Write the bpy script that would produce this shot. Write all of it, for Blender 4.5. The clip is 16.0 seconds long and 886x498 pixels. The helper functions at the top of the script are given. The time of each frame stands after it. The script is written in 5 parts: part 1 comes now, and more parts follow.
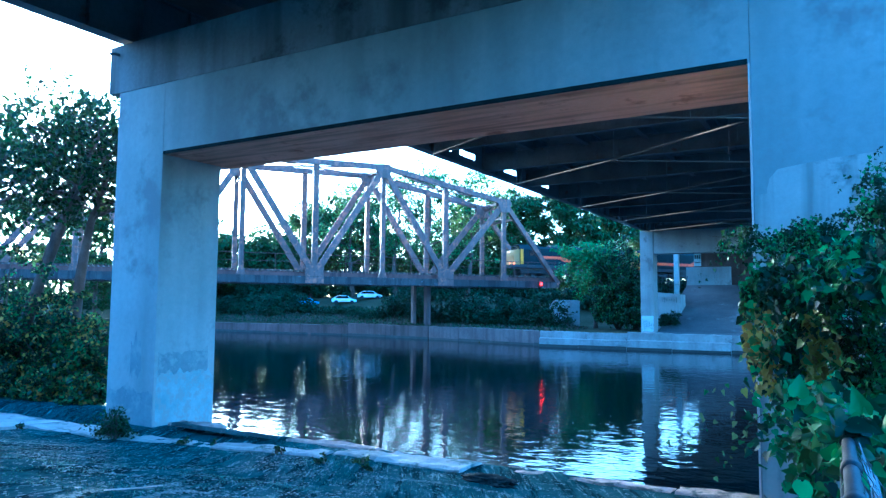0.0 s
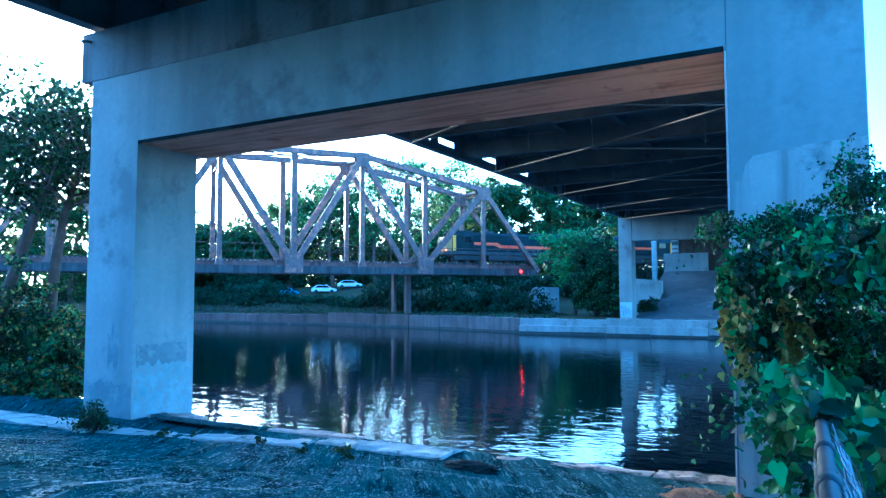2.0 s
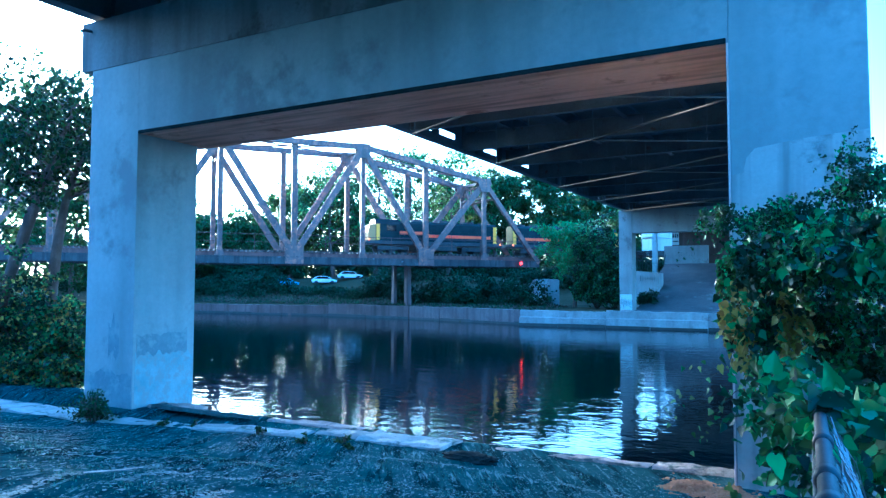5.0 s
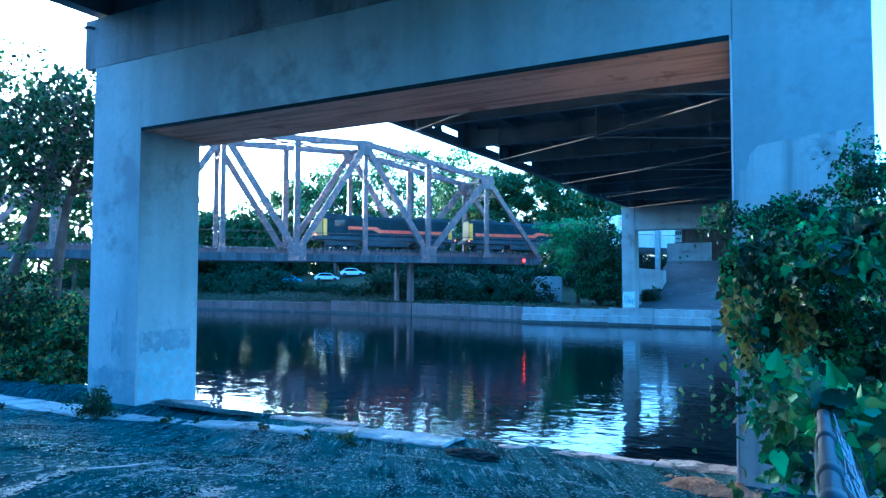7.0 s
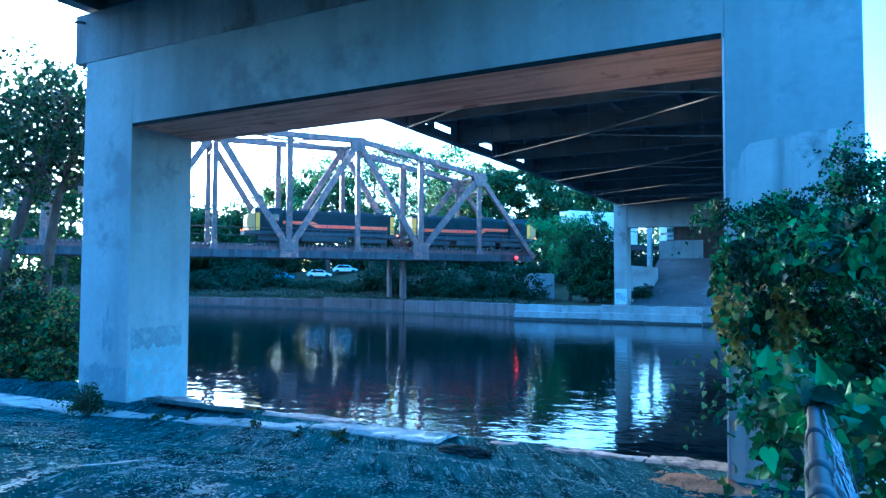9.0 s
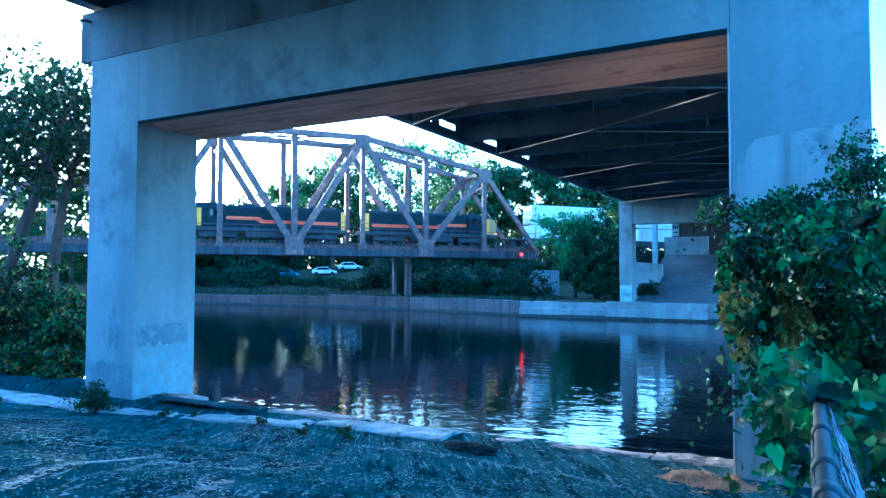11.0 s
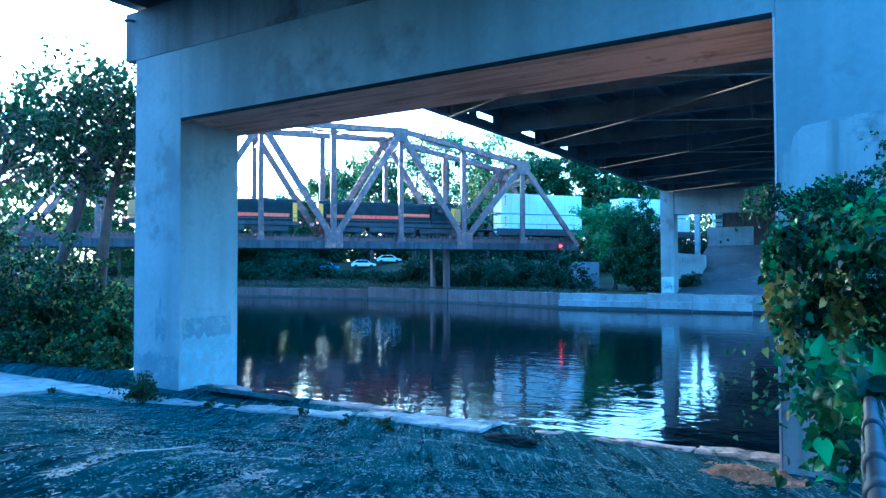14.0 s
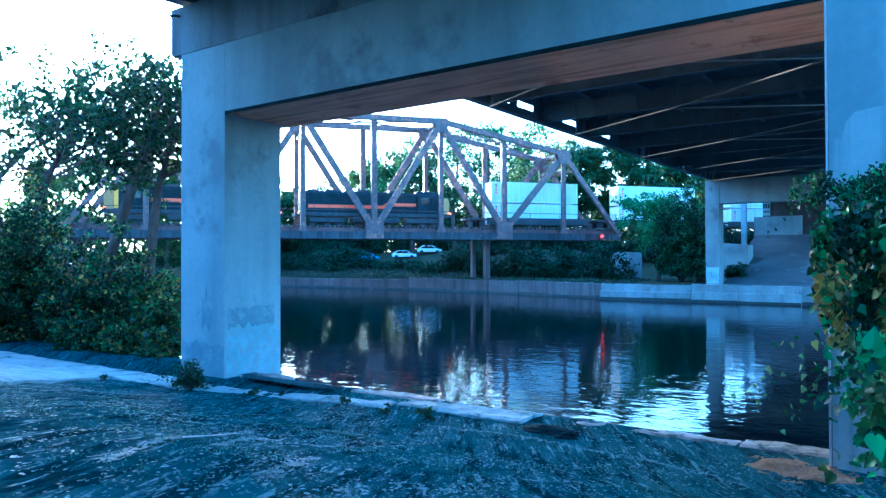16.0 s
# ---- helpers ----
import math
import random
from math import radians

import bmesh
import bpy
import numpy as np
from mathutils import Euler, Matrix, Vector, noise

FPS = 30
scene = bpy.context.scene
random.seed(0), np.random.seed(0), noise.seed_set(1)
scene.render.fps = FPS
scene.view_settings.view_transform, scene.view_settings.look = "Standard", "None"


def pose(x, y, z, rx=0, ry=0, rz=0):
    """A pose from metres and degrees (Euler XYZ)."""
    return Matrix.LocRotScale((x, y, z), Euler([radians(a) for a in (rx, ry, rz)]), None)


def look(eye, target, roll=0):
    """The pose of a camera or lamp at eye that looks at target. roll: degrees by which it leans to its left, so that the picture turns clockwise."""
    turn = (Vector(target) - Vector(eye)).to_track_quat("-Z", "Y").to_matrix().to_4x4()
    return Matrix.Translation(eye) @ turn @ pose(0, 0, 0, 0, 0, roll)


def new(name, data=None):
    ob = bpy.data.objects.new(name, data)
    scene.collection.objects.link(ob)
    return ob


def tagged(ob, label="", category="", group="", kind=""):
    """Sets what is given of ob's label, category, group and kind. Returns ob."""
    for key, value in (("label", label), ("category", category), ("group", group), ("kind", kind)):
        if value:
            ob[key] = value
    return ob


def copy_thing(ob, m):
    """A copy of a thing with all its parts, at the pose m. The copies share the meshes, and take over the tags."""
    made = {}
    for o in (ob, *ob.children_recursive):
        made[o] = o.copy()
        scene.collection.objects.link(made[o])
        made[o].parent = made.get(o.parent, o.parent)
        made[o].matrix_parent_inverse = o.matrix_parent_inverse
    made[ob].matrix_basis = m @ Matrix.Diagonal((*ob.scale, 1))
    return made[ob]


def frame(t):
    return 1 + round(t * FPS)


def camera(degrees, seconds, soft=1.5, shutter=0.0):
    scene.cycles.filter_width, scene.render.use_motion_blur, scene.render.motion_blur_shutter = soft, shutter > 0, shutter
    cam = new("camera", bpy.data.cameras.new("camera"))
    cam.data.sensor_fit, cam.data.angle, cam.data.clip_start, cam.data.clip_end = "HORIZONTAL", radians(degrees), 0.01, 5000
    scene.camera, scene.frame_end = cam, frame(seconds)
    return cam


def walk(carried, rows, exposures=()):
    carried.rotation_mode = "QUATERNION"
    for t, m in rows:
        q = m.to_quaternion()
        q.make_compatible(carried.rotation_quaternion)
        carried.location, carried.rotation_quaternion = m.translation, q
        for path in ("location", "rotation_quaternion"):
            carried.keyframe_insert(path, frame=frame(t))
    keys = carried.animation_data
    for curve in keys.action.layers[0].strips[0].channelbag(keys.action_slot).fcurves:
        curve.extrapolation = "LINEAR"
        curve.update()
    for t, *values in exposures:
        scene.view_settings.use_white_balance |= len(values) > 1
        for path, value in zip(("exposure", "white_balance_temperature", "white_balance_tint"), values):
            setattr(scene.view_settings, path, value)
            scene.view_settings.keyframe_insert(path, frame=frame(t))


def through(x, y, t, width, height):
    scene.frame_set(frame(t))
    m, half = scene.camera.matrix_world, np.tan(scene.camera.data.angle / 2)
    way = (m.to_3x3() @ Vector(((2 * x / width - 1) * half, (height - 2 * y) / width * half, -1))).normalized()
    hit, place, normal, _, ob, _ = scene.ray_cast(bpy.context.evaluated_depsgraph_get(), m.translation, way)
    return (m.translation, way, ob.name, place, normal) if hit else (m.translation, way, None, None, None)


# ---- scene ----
# The camera stands under the road bridge, 4.5 m over the river, and is only turned by hand.
EYE = Vector((0.0, 0.0, 4.5))
HEADINGS = [  # seconds, degrees left of the bridge's axis, degrees up, lean
    (0, 30.50, 4.62, 0.42),
    (0.5, 30.15, 4.30, 0.30),
    (1, 29.68, 4.03, 0.17),
    (1.5, 29.20, 3.84, 0.02),
    (2, 28.86, 3.68, -0.17),
    (2.5, 28.56, 3.59, -0.27),
    (3, 28.41, 3.48, -0.32),
    (3.5, 28.38, 3.33, -0.34),
    (4, 28.51, 3.19, -0.18),
    (6.5, 29.13, 2.82, 0.11),
    (7, 29.10, 2.76, 0.12),
    (7.5, 28.99, 2.70, 0.16),
    (8, 28.78, 2.63, 0.24),
    (8.5, 28.58, 2.58, 0.24),
    (9, 28.50, 2.51, 0.20),
    (11.5, 29.16, 2.20, 0.08),
    (12, 29.51, 2.12, 0.09),
    (12.5, 29.97, 2.03, 0.09),
    (13, 30.51, 1.92, -0.01),
    (13.5, 31.19, 1.79, -0.07),
    (14, 32.01, 1.65, -0.20),
    (14.5, 33.00, 1.43, -0.27),
    (15, 33.83, 1.20, -0.24),
    (15.5, 34.62, 1.03, -0.26),
    (16, 35.27, 0.89, -0.22),
]


def aim(left, up, lean):
    a, b = radians(left), radians(up)
    return look(EYE, EYE + Vector((-math.sin(a) * math.cos(b), math.cos(a) * math.cos(b), math.sin(b))) * 10, lean)


cam = camera(64.19, 16.0, soft=1.4)
walk(cam, [(t, aim(a, b, c)) for t, a, b, c in HEADINGS], exposures=[(0, 4.06, 3580, -5), (16, 4.06, 3580, -5)])

# ---- light: a low sun ahead to the left, behind trees, under a clear sky ----
SUN_WAY = Vector((-0.914, 0.393, 0.115)).normalized()
world = bpy.data.worlds.new("sky")
scene.world = world
world.use_nodes = True
wt = world.node_tree
sky = wt.nodes.new("ShaderNodeTexSky")
sky.sky_type = "NISHITA"
sky.sun_disc = False
sky.sun_elevation = math.asin(SUN_WAY.z)
sky.sun_rotation = math.atan2(SUN_WAY.x, SUN_WAY.y)
sky.air_density, sky.dust_density, sky.ozone_density = 0.9, 3.2, 2.0
wt.links.new(sky.outputs[0], wt.nodes["Background"].inputs[0])
wt.nodes["Background"].inputs[1].default_value = 0.15

sun = new("sun", bpy.data.lights.new("sun", "SUN"))
sun.data.energy, sun.data.angle, sun.data.color = 2.6, radians(0.6), (1.0, 0.62, 0.34)
sun.matrix_world = look(SUN_WAY * 100, (0, 0, 0))


# ---- materials ----
def grainy(name, a, b, scale=1.0, rough=0.8, metal=0.0, bump=0.3, fine=14.0, streak=0.0, spread=0.12, stain=None, stain_at=0.62, island=False, spec=0.5, seed=0.0, along=(1.6, 1.6, 0.12)):
    """Two tones mixed by coarse and fine noise, optional vertical streaks and stains, with fine relief."""
    m = bpy.data.materials.new(name)
    m.use_nodes = True
    t = m.node_tree
    n, l = t.nodes, t.links
    bsdf = n["Principled BSDF"]
    co = n.new("ShaderNodeTexCoord")
    mp = n.new("ShaderNodeMapping")
    mp.inputs["Location"].default_value = (seed, seed * 0.7, seed * 0.3)
    l.new(co.outputs["Object"], mp.inputs[0])

    def noise_tex(sc, detail=4.0, r=0.6, stretch=None):
        tx = n.new("ShaderNodeTexNoise")
        tx.inputs["Scale"].default_value = sc
        tx.inputs["Detail"].default_value = detail
        tx.inputs["Roughness"].default_value = r
        if stretch:
            sm = n.new("ShaderNodeMapping")
            sm.inputs["Scale"].default_value = stretch
            l.new(mp.outputs[0], sm.inputs[0])
            l.new(sm.outputs[0], tx.inputs["Vector"])
        else:
            l.new(mp.outputs[0], tx.inputs["Vector"])
        return tx.outputs["Fac"]

    def calc(op, x, y, clamp=False):
        c = n.new("ShaderNodeMath")
        c.operation, c.use_clamp = op, clamp
        for i, v in enumerate((x, y)):
            if isinstance(v, (int, float)):
                c.inputs[i].default_value = v
            else:
                l.new(v, c.inputs[i])
        return c.outputs[0]

    def mix(f, x, y):
        c = n.new("ShaderNodeMix")
        c.data_type = "RGBA"
        l.new(f, c.inputs[0])
        for i, v in ((6, x), (7, y)):
            if isinstance(v, tuple):
                c.inputs[i].default_value = (*v, 1)
            else:
                l.new(v, c.inputs[i])
        return c.outputs[2]

    big, small = noise_tex(scale), noise_tex(scale * fine, 6.0, 0.7)
    f = calc("ADD", calc("MULTIPLY", calc("SUBTRACT", big, 0.5), 2.2), calc("MULTIPLY", calc("SUBTRACT", small, 0.5), 1.2))
    f = calc("ADD", f, 0.5, True)
    col = mix(f, a, b)
    if streak:
        s = noise_tex(scale * 2.2, 3.0, 0.55, along)
        s = calc("MULTIPLY", calc("SUBTRACT", s, 0.46, True), 6.0 * streak, True)
        col = mix(s, col, tuple(c * 0.55 for c in a))
    if stain:
        s = noise_tex(scale * 1.7, 5.0, 0.7)
        s = calc("MULTIPLY", calc("SUBTRACT", s, stain_at, True), 9.0, True)
        col = mix(s, col, stain)
    if spread:
        rnd = (n.new("ShaderNodeNewGeometry").outputs["Random Per Island"] if island else n.new("ShaderNodeObjectInfo").outputs["Random"])
        hsv = n.new("ShaderNodeHueSaturation")
        l.new(col, hsv.inputs["Color"])
        l.new(calc("ADD", calc("MULTIPLY", rnd, 2 * spread), 1 - spread), hsv.inputs["Value"])
        if island:
            l.new(calc("ADD", calc("MULTIPLY", rnd, 0.06), 0.47), hsv.inputs["Hue"])
        col = hsv.outputs[0]
    l.new(col, bsdf.inputs["Base Color"])
    bsdf.inputs["Roughness"].default_value = rough
    bsdf.inputs["Metallic"].default_value = metal
    bsdf.inputs["Specular IOR Level"].default_value = spec
    if bump:
        bp = n.new("ShaderNodeBump")
        bp.inputs["Strength"].default_value = bump
        bp.inputs["Distance"].default_value = 0.03
        l.new(small, bp.inputs["Height"])
        l.new(bp.outputs[0], bsdf.inputs["Normal"])
    return m


def glowing(name, color, strength):
    m = bpy.data.materials.new(name)
    m.use_nodes = True
    b = m.node_tree.nodes["Principled BSDF"]
    b.inputs["Base Color"].default_value = (*color, 1)
    b.inputs["Emission Color"].default_value = (*color, 1)
    b.inputs["Emission Strength"].default_value = strength
    return m


def leafy(name, a, b, spread=0.35, through=0.35):
    """Leaf: diffuse with light passing through it, varied leaf by leaf."""
    m = grainy(name, a, b, scale=0.5, rough=0.45, bump=0.0, fine=8.0, spread=spread, island=True, spec=0.3)
    t = m.node_tree
    n, l = t.nodes, t.links
    bsdf, out = n["Principled BSDF"], n["Material Output"]
    tr = n.new("ShaderNodeBsdfTranslucent")
    src = bsdf.inputs["Base Color"].links[0].from_socket
    l.new(src, tr.inputs["Color"])
    mx = n.new("ShaderNodeMixShader")
    mx.inputs[0].default_value = through
    l.new(bsdf.outputs[0], mx.inputs[1])
    l.new(tr.outputs[0], mx.inputs[2])
    l.new(mx.outputs[0], out.inputs["Surface"])
    return m


def water_material():
    m = bpy.data.materials.new("river_water")
    m.use_nodes = True
    t = m.node_tree
    n, l = t.nodes, t.links
    b = n["Principled BSDF"]
    b.inputs["Base Color"].default_value = (0.001, 0.0035, 0.006, 1)
    b.inputs["Roughness"].default_value = 0.02
    b.inputs["IOR"].default_value = 1.33
    co = n.new("ShaderNodeTexCoord")
    prev = None
    for sc, stretch, strength, dist in ((1.1, (0.62, 1.0, 1.0), 1.0, 0.014), (3.2, (0.65, 1.0, 1.0), 1.0, 0.0066), (8.0, (0.6, 1.0, 1.0), 1.0, 0.0022), (0.2, (0.6, 1, 1), 1.0, 0.012)):
        mp = n.new("ShaderNodeMapping")
        mp.inputs["Scale"].default_value = stretch
        mp.inputs["Rotation"].default_value = (0, 0, radians(-28))
        l.new(co.outputs["Object"], mp.inputs[0])
        tx = n.new("ShaderNodeTexNoise")
        tx.inputs["Scale"].default_value, tx.inputs["Detail"].default_value = sc, 1.0
        l.new(mp.outputs[0], tx.inputs["Vector"])
        bp = n.new("ShaderNodeBump")
        bp.inputs["Strength"].default_value, bp.inputs["Distance"].default_value = strength, dist
        l.new(tx.outputs["Fac"], bp.inputs["Height"])
        if prev:
            l.new(prev, bp.inputs["Normal"])
        prev = bp.outputs[0]
    l.new(prev, b.inputs["Normal"])
    return m


def trodden_soil():
    """Dark earth with thin grass, raked by pale and dark streaks that run down to the water."""
    m = grainy("bank_soil", (0.019, 0.044, 0.049), (0.054, 0.098, 0.106), 0.9, 0.95, bump=1.0, fine=14, spread=0, stain=(0.15, 0.2, 0.2), stain_at=0.66, spec=0.0)
    t = m.node_tree
    n, l = t.nodes, t.links
    bsdf = n["Principled BSDF"]
    base = bsdf.inputs["Base Color"].links[0].from_socket
    co = n.new("ShaderNodeTexCoord")
    for sc, lo, tone in ((2.6, 0.5, (0.011, 0.022, 0.025)), (9.0, 0.56, (0.2, 0.26, 0.27))):
        mp = n.new("ShaderNodeMapping")
        mp.vector_type = "TEXTURE"
        mp.inputs["Rotation"].default_value = (0, 0, radians(33))
        mp.inputs["Scale"].default_value = (1 / sc, 9 / sc, 1)
        l.new(co.outputs["Object"], mp.inputs[0])
        tx = n.new("ShaderNodeTexNoise")
        tx.inputs["Scale"].default_value, tx.inputs["Detail"].default_value, tx.inputs["Roughness"].default_value = 1.0, 6.0, 0.75
        l.new(mp.outputs[0], tx.inputs["Vector"])
        ramp = n.new("ShaderNodeMapRange")
        ramp.inputs["From Min"].default_value, ramp.inputs["From Max"].default_value = lo, lo + 0.08
        ramp.inputs["To Max"].default_value = 0.9
        l.new(tx.outputs["Fac"], ramp.inputs["Value"])
        mx = n.new("ShaderNodeMix")
        mx.data_type = "RGBA"
        l.new(ramp.outputs[0], mx.inputs[0])
        l.new(base, mx.inputs[6])
        mx.inputs[7].default_value = (*tone, 1)
        base = mx.outputs[2]
    l.new(base, bsdf.inputs["Base Color"])
    return m


CONCRETE = grainy("concrete", (0.36, 0.35, 0.335), (0.5, 0.49, 0.465), 0.22, 0.85, bump=0.25, fine=26, streak=0.3, spread=0.05, stain=(0.29, 0.275, 0.27), stain_at=0.54)
CONCRETE_PATCH = grainy("patched_concrete", (0.48, 0.45, 0.41), (0.62, 0.585, 0.54), 0.7, 0.85, bump=0.25, fine=18, streak=0.6, spread=0.04, stain=(0.3, 0.285, 0.27), stain_at=0.56)
# Sunlight thrown up from the water is put into the orange base colour.
SOFFIT = grainy("water_lit_soffit", (0.7, 0.33, 0.2), (0.84, 0.46, 0.31), 0.5, 0.8, bump=0.2, spread=0.03, streak=0.7, along=(0.25, 2.6, 1.0), stain=(0.36, 0.13, 0.07), stain_at=0.58)
BANK_WALL = grainy("bank_wall_concrete", (0.2, 0.195, 0.188), (0.36, 0.35, 0.34), 0.3, 0.9, bump=0.5, streak=0.3, spread=0.1, stain=(0.13, 0.125, 0.12), stain_at=0.6)
BROWN_WALL = grainy("brown_bank_wall", (0.085, 0.06, 0.052), (0.16, 0.115, 0.1), 0.3, 0.9, bump=0.35, streak=0.5, spread=0.1)
MIDDLE_WALL = grainy("middle_wall_concrete", (0.088, 0.068, 0.062), (0.175, 0.143, 0.132), 0.35, 0.9, bump=0.4, streak=0.4, spread=0.14, stain=(0.1, 0.075, 0.07), stain_at=0.6)
GIRDER = grainy("girder_paint", (0.08, 0.095, 0.112), (0.18, 0.195, 0.21), 0.5, 0.6, bump=0.1, spread=0.15, stain=(0.1, 0.05, 0.03))
DECK_UNDER = grainy("deck_underside", (0.12, 0.12, 0.12), (0.18, 0.18, 0.17), 0.4, 0.9, bump=0.2, spread=0.1)
BRACE = grainy("bracing_steel", (0.15, 0.14, 0.135), (0.27, 0.255, 0.24), 1.0, 0.95, metal=0.0, bump=0.1, stain=(0.2, 0.13, 0.09), stain_at=0.58, spec=0.0)
TRUSS = grainy("truss_paint", (0.088, 0.054, 0.043), (0.165, 0.108, 0.088), 0.8, 0.6, bump=0.15, streak=0.4, spread=0.12, stain=(0.28, 0.12, 0.07), stain_at=0.52)
TRUSS_RUST = grainy("rusty_girder", (0.08, 0.04, 0.032), (0.15, 0.075, 0.055), 0.7, 0.75, bump=0.2, streak=0.5, spread=0.1)
TIMBER = grainy("sleeper_timber", (0.06, 0.045, 0.035), (0.11, 0.085, 0.07), 1.5, 0.9, bump=0.3, spread=0.25)
# The shade under the deck is put into this darker tone, beside drip streaks.
CAP_CONCRETE = grainy("shade_and_drip_concrete", (0.2, 0.185, 0.182), (0.36, 0.34, 0.33), 0.3, 0.88, bump=0.25, fine=24, streak=0.6, spread=0.03, stain=(0.1, 0.085, 0.085), stain_at=0.58)
SOIL = trodden_soil()
LEDGE = grainy("ledge_concrete", (0.24, 0.26, 0.255), (0.46, 0.465, 0.44), 0.9, 0.9, bump=0.6, fine=10, spread=0.15, stain=(0.1, 0.13, 0.11), stain_at=0.56, spec=0.15)
GRAVEL = grainy("slope_paving", (0.03, 0.034, 0.04), (0.105, 0.11, 0.116), 0.22, 0.95, bump=0.5, fine=30, spread=0, stain=(0.18, 0.185, 0.19), stain_at=0.6)
FAR_SOIL = grainy("far_bank_soil", (0.035, 0.042, 0.022), (0.085, 0.08, 0.05), 0.15, 0.95, bump=0.6, spread=0, spec=0.03)
BARK = grainy("bark", (0.07, 0.055, 0.045), (0.15, 0.12, 0.1), 1.5, 0.95, bump=0.6, streak=0.3)
LEAF = leafy("tree_leaf", (0.032, 0.064, 0.02), (0.08, 0.12, 0.034), through=0.5)
LEAF_WILLOW = leafy("willow_leaf", (0.09, 0.17, 0.045), (0.16, 0.26, 0.08), through=0.45)
LEAF_DARK = leafy("bush_leaf", (0.014, 0.034, 0.015), (0.04, 0.068, 0.026), through=0.35)
LEAF_DRY = leafy("turning_leaf", (0.3, 0.24, 0.05), (0.44, 0.32, 0.07))
LEAF_VINE = leafy("vine_leaf", (0.05, 0.13, 0.035), (0.16, 0.29, 0.07), spread=0.55, through=0.25)
BLADE = leafy("grass_blade", (0.04, 0.09, 0.07), (0.14, 0.22, 0.18), spread=0.6)
PIPE = grainy("galvanised_pipe", (0.03, 0.034, 0.038), (0.07, 0.076, 0.082), 6.0, 0.55, metal=0.6, bump=0.1, spec=0.4, stain=(0.12, 0.1, 0.085), stain_at=0.6)
WIRE = grainy("fence_wire", (0.14, 0.14, 0.14), (0.3, 0.3, 0.3), 6.0, 0.5, metal=0.4, bump=0.0, stain=(0.2, 0.1, 0.05), stain_at=0.55)
LEAF_SPRIG = leafy("sprig_leaf", (0.28, 0.34, 0.1), (0.4, 0.44, 0.16), through=0.3)
FAR_CONCRETE = grainy("far_concrete", (0.3, 0.29, 0.28), (0.42, 0.41, 0.39), 0.4, 0.85, bump=0.2, fine=18, streak=0.22, spread=0.08, stain=(0.2, 0.19, 0.18), stain_at=0.58)
WATER = water_material()
RED_LAMP = glowing("signal_red", (1.0, 0.002, 0.0), 1.3)
INK = grainy("scrawl_paint", (0.03, 0.06, 0.08), (0.06, 0.09, 0.11), 2.0, 0.6, bump=0, spread=0.3)
PALE_PAINT = grainy("pale_paint", (0.55, 0.6, 0.6), (0.68, 0.7, 0.7), 1.2, 0.6, bump=0.05, spread=0, stain=(0.35, 0.4, 0.4), stain_at=0.55)
TEAL_PAINT = grainy("worn_teal_paint", (0.35, 0.4, 0.41), (0.52, 0.56, 0.56), 2.2, 0.75, bump=0.1, fine=7, spread=0, stain=(0.42, 0.415, 0.4), stain_at=0.47)
SLAB_SOIL = grainy("earth_stained_slab", (0.06, 0.075, 0.075), (0.16, 0.18, 0.175), 1.2, 0.95, bump=0.7, fine=9, spread=0.1, stain=(0.22, 0.235, 0.23), stain_at=0.62, spec=0.0)
COPING = grainy("worn_coping", (0.22, 0.175, 0.15), (0.48, 0.4, 0.36), 1.3, 0.92, bump=0.8, fine=7, spread=0.2, stain=(0.09, 0.1, 0.09), stain_at=0.52, spec=0.1)
# Brown clay, brightened and warmed: the sun patch on it is coloured in.
CLAY = grainy("sun_warmed_clay", (0.2, 0.1, 0.055), (0.52, 0.28, 0.15), 2.2, 0.95, bump=0.6, spread=0.1, spec=0.05)
DARK_STONE = grainy("dark_stone", (0.015, 0.02, 0.02), (0.04, 0.045, 0.045), 2.0, 0.95, bump=0.6, spread=0, spec=0.05)
CHIP = leafy("litter_chip", (0.035, 0.075, 0.085), (0.16, 0.22, 0.24), spread=0.5, through=0.0)
CHIP.node_tree.nodes["Principled BSDF"].inputs["Specular IOR Level"].default_value = 0.05
BLADE.node_tree.nodes["Principled BSDF"].inputs["Specular IOR Level"].default_value = 0.05
GRIME = grainy("column_grime", (0.24, 0.255, 0.27), (0.38, 0.385, 0.385), 1.1, 0.85, bump=0.15, fine=6, spread=0, stain=(0.43, 0.42, 0.4), stain_at=0.5)
WOOD_PALE = grainy("bleached_wood", (0.42, 0.4, 0.36), (0.55, 0.53, 0.48), 3.0, 0.9, bump=0.3)
UNDER_PAINT = grainy("dark_rail_paint", (0.03, 0.032, 0.035), (0.06, 0.06, 0.065), 2.0, 0.6, bump=0.05)
CAR_WHITE = grainy("car_white", (0.7, 0.7, 0.7), (0.78, 0.78, 0.78), 1, 0.3, bump=0, spread=0.05)
CAR_BLUE = grainy("car_blue", (0.12, 0.25, 0.42), (0.16, 0.3, 0.48), 1, 0.3, bump=0, spread=0.1)
RUBBER = grainy("rubber", (0.015, 0.015, 0.015), (0.03, 0.03, 0.03), 3, 0.8, bump=0.1)
TRUSS_DARK = grainy("chord_paint", (0.032, 0.027, 0.026), (0.075, 0.064, 0.06), 0.6, 0.65, bump=0.15, streak=0.9, spread=0.2, stain=(0.26, 0.255, 0.25), stain_at=0.6)
WET_WALL = grainy("wet_algae_wall", (0.02, 0.022, 0.02), (0.05, 0.05, 0.045), 0.8, 0.5, bump=0.5, spread=0.1)
CORNER = grainy("pale_corner_strip", (0.7, 0.55, 0.48), (0.82, 0.68, 0.6), 1.5, 0.6, bump=0.1, spread=0)
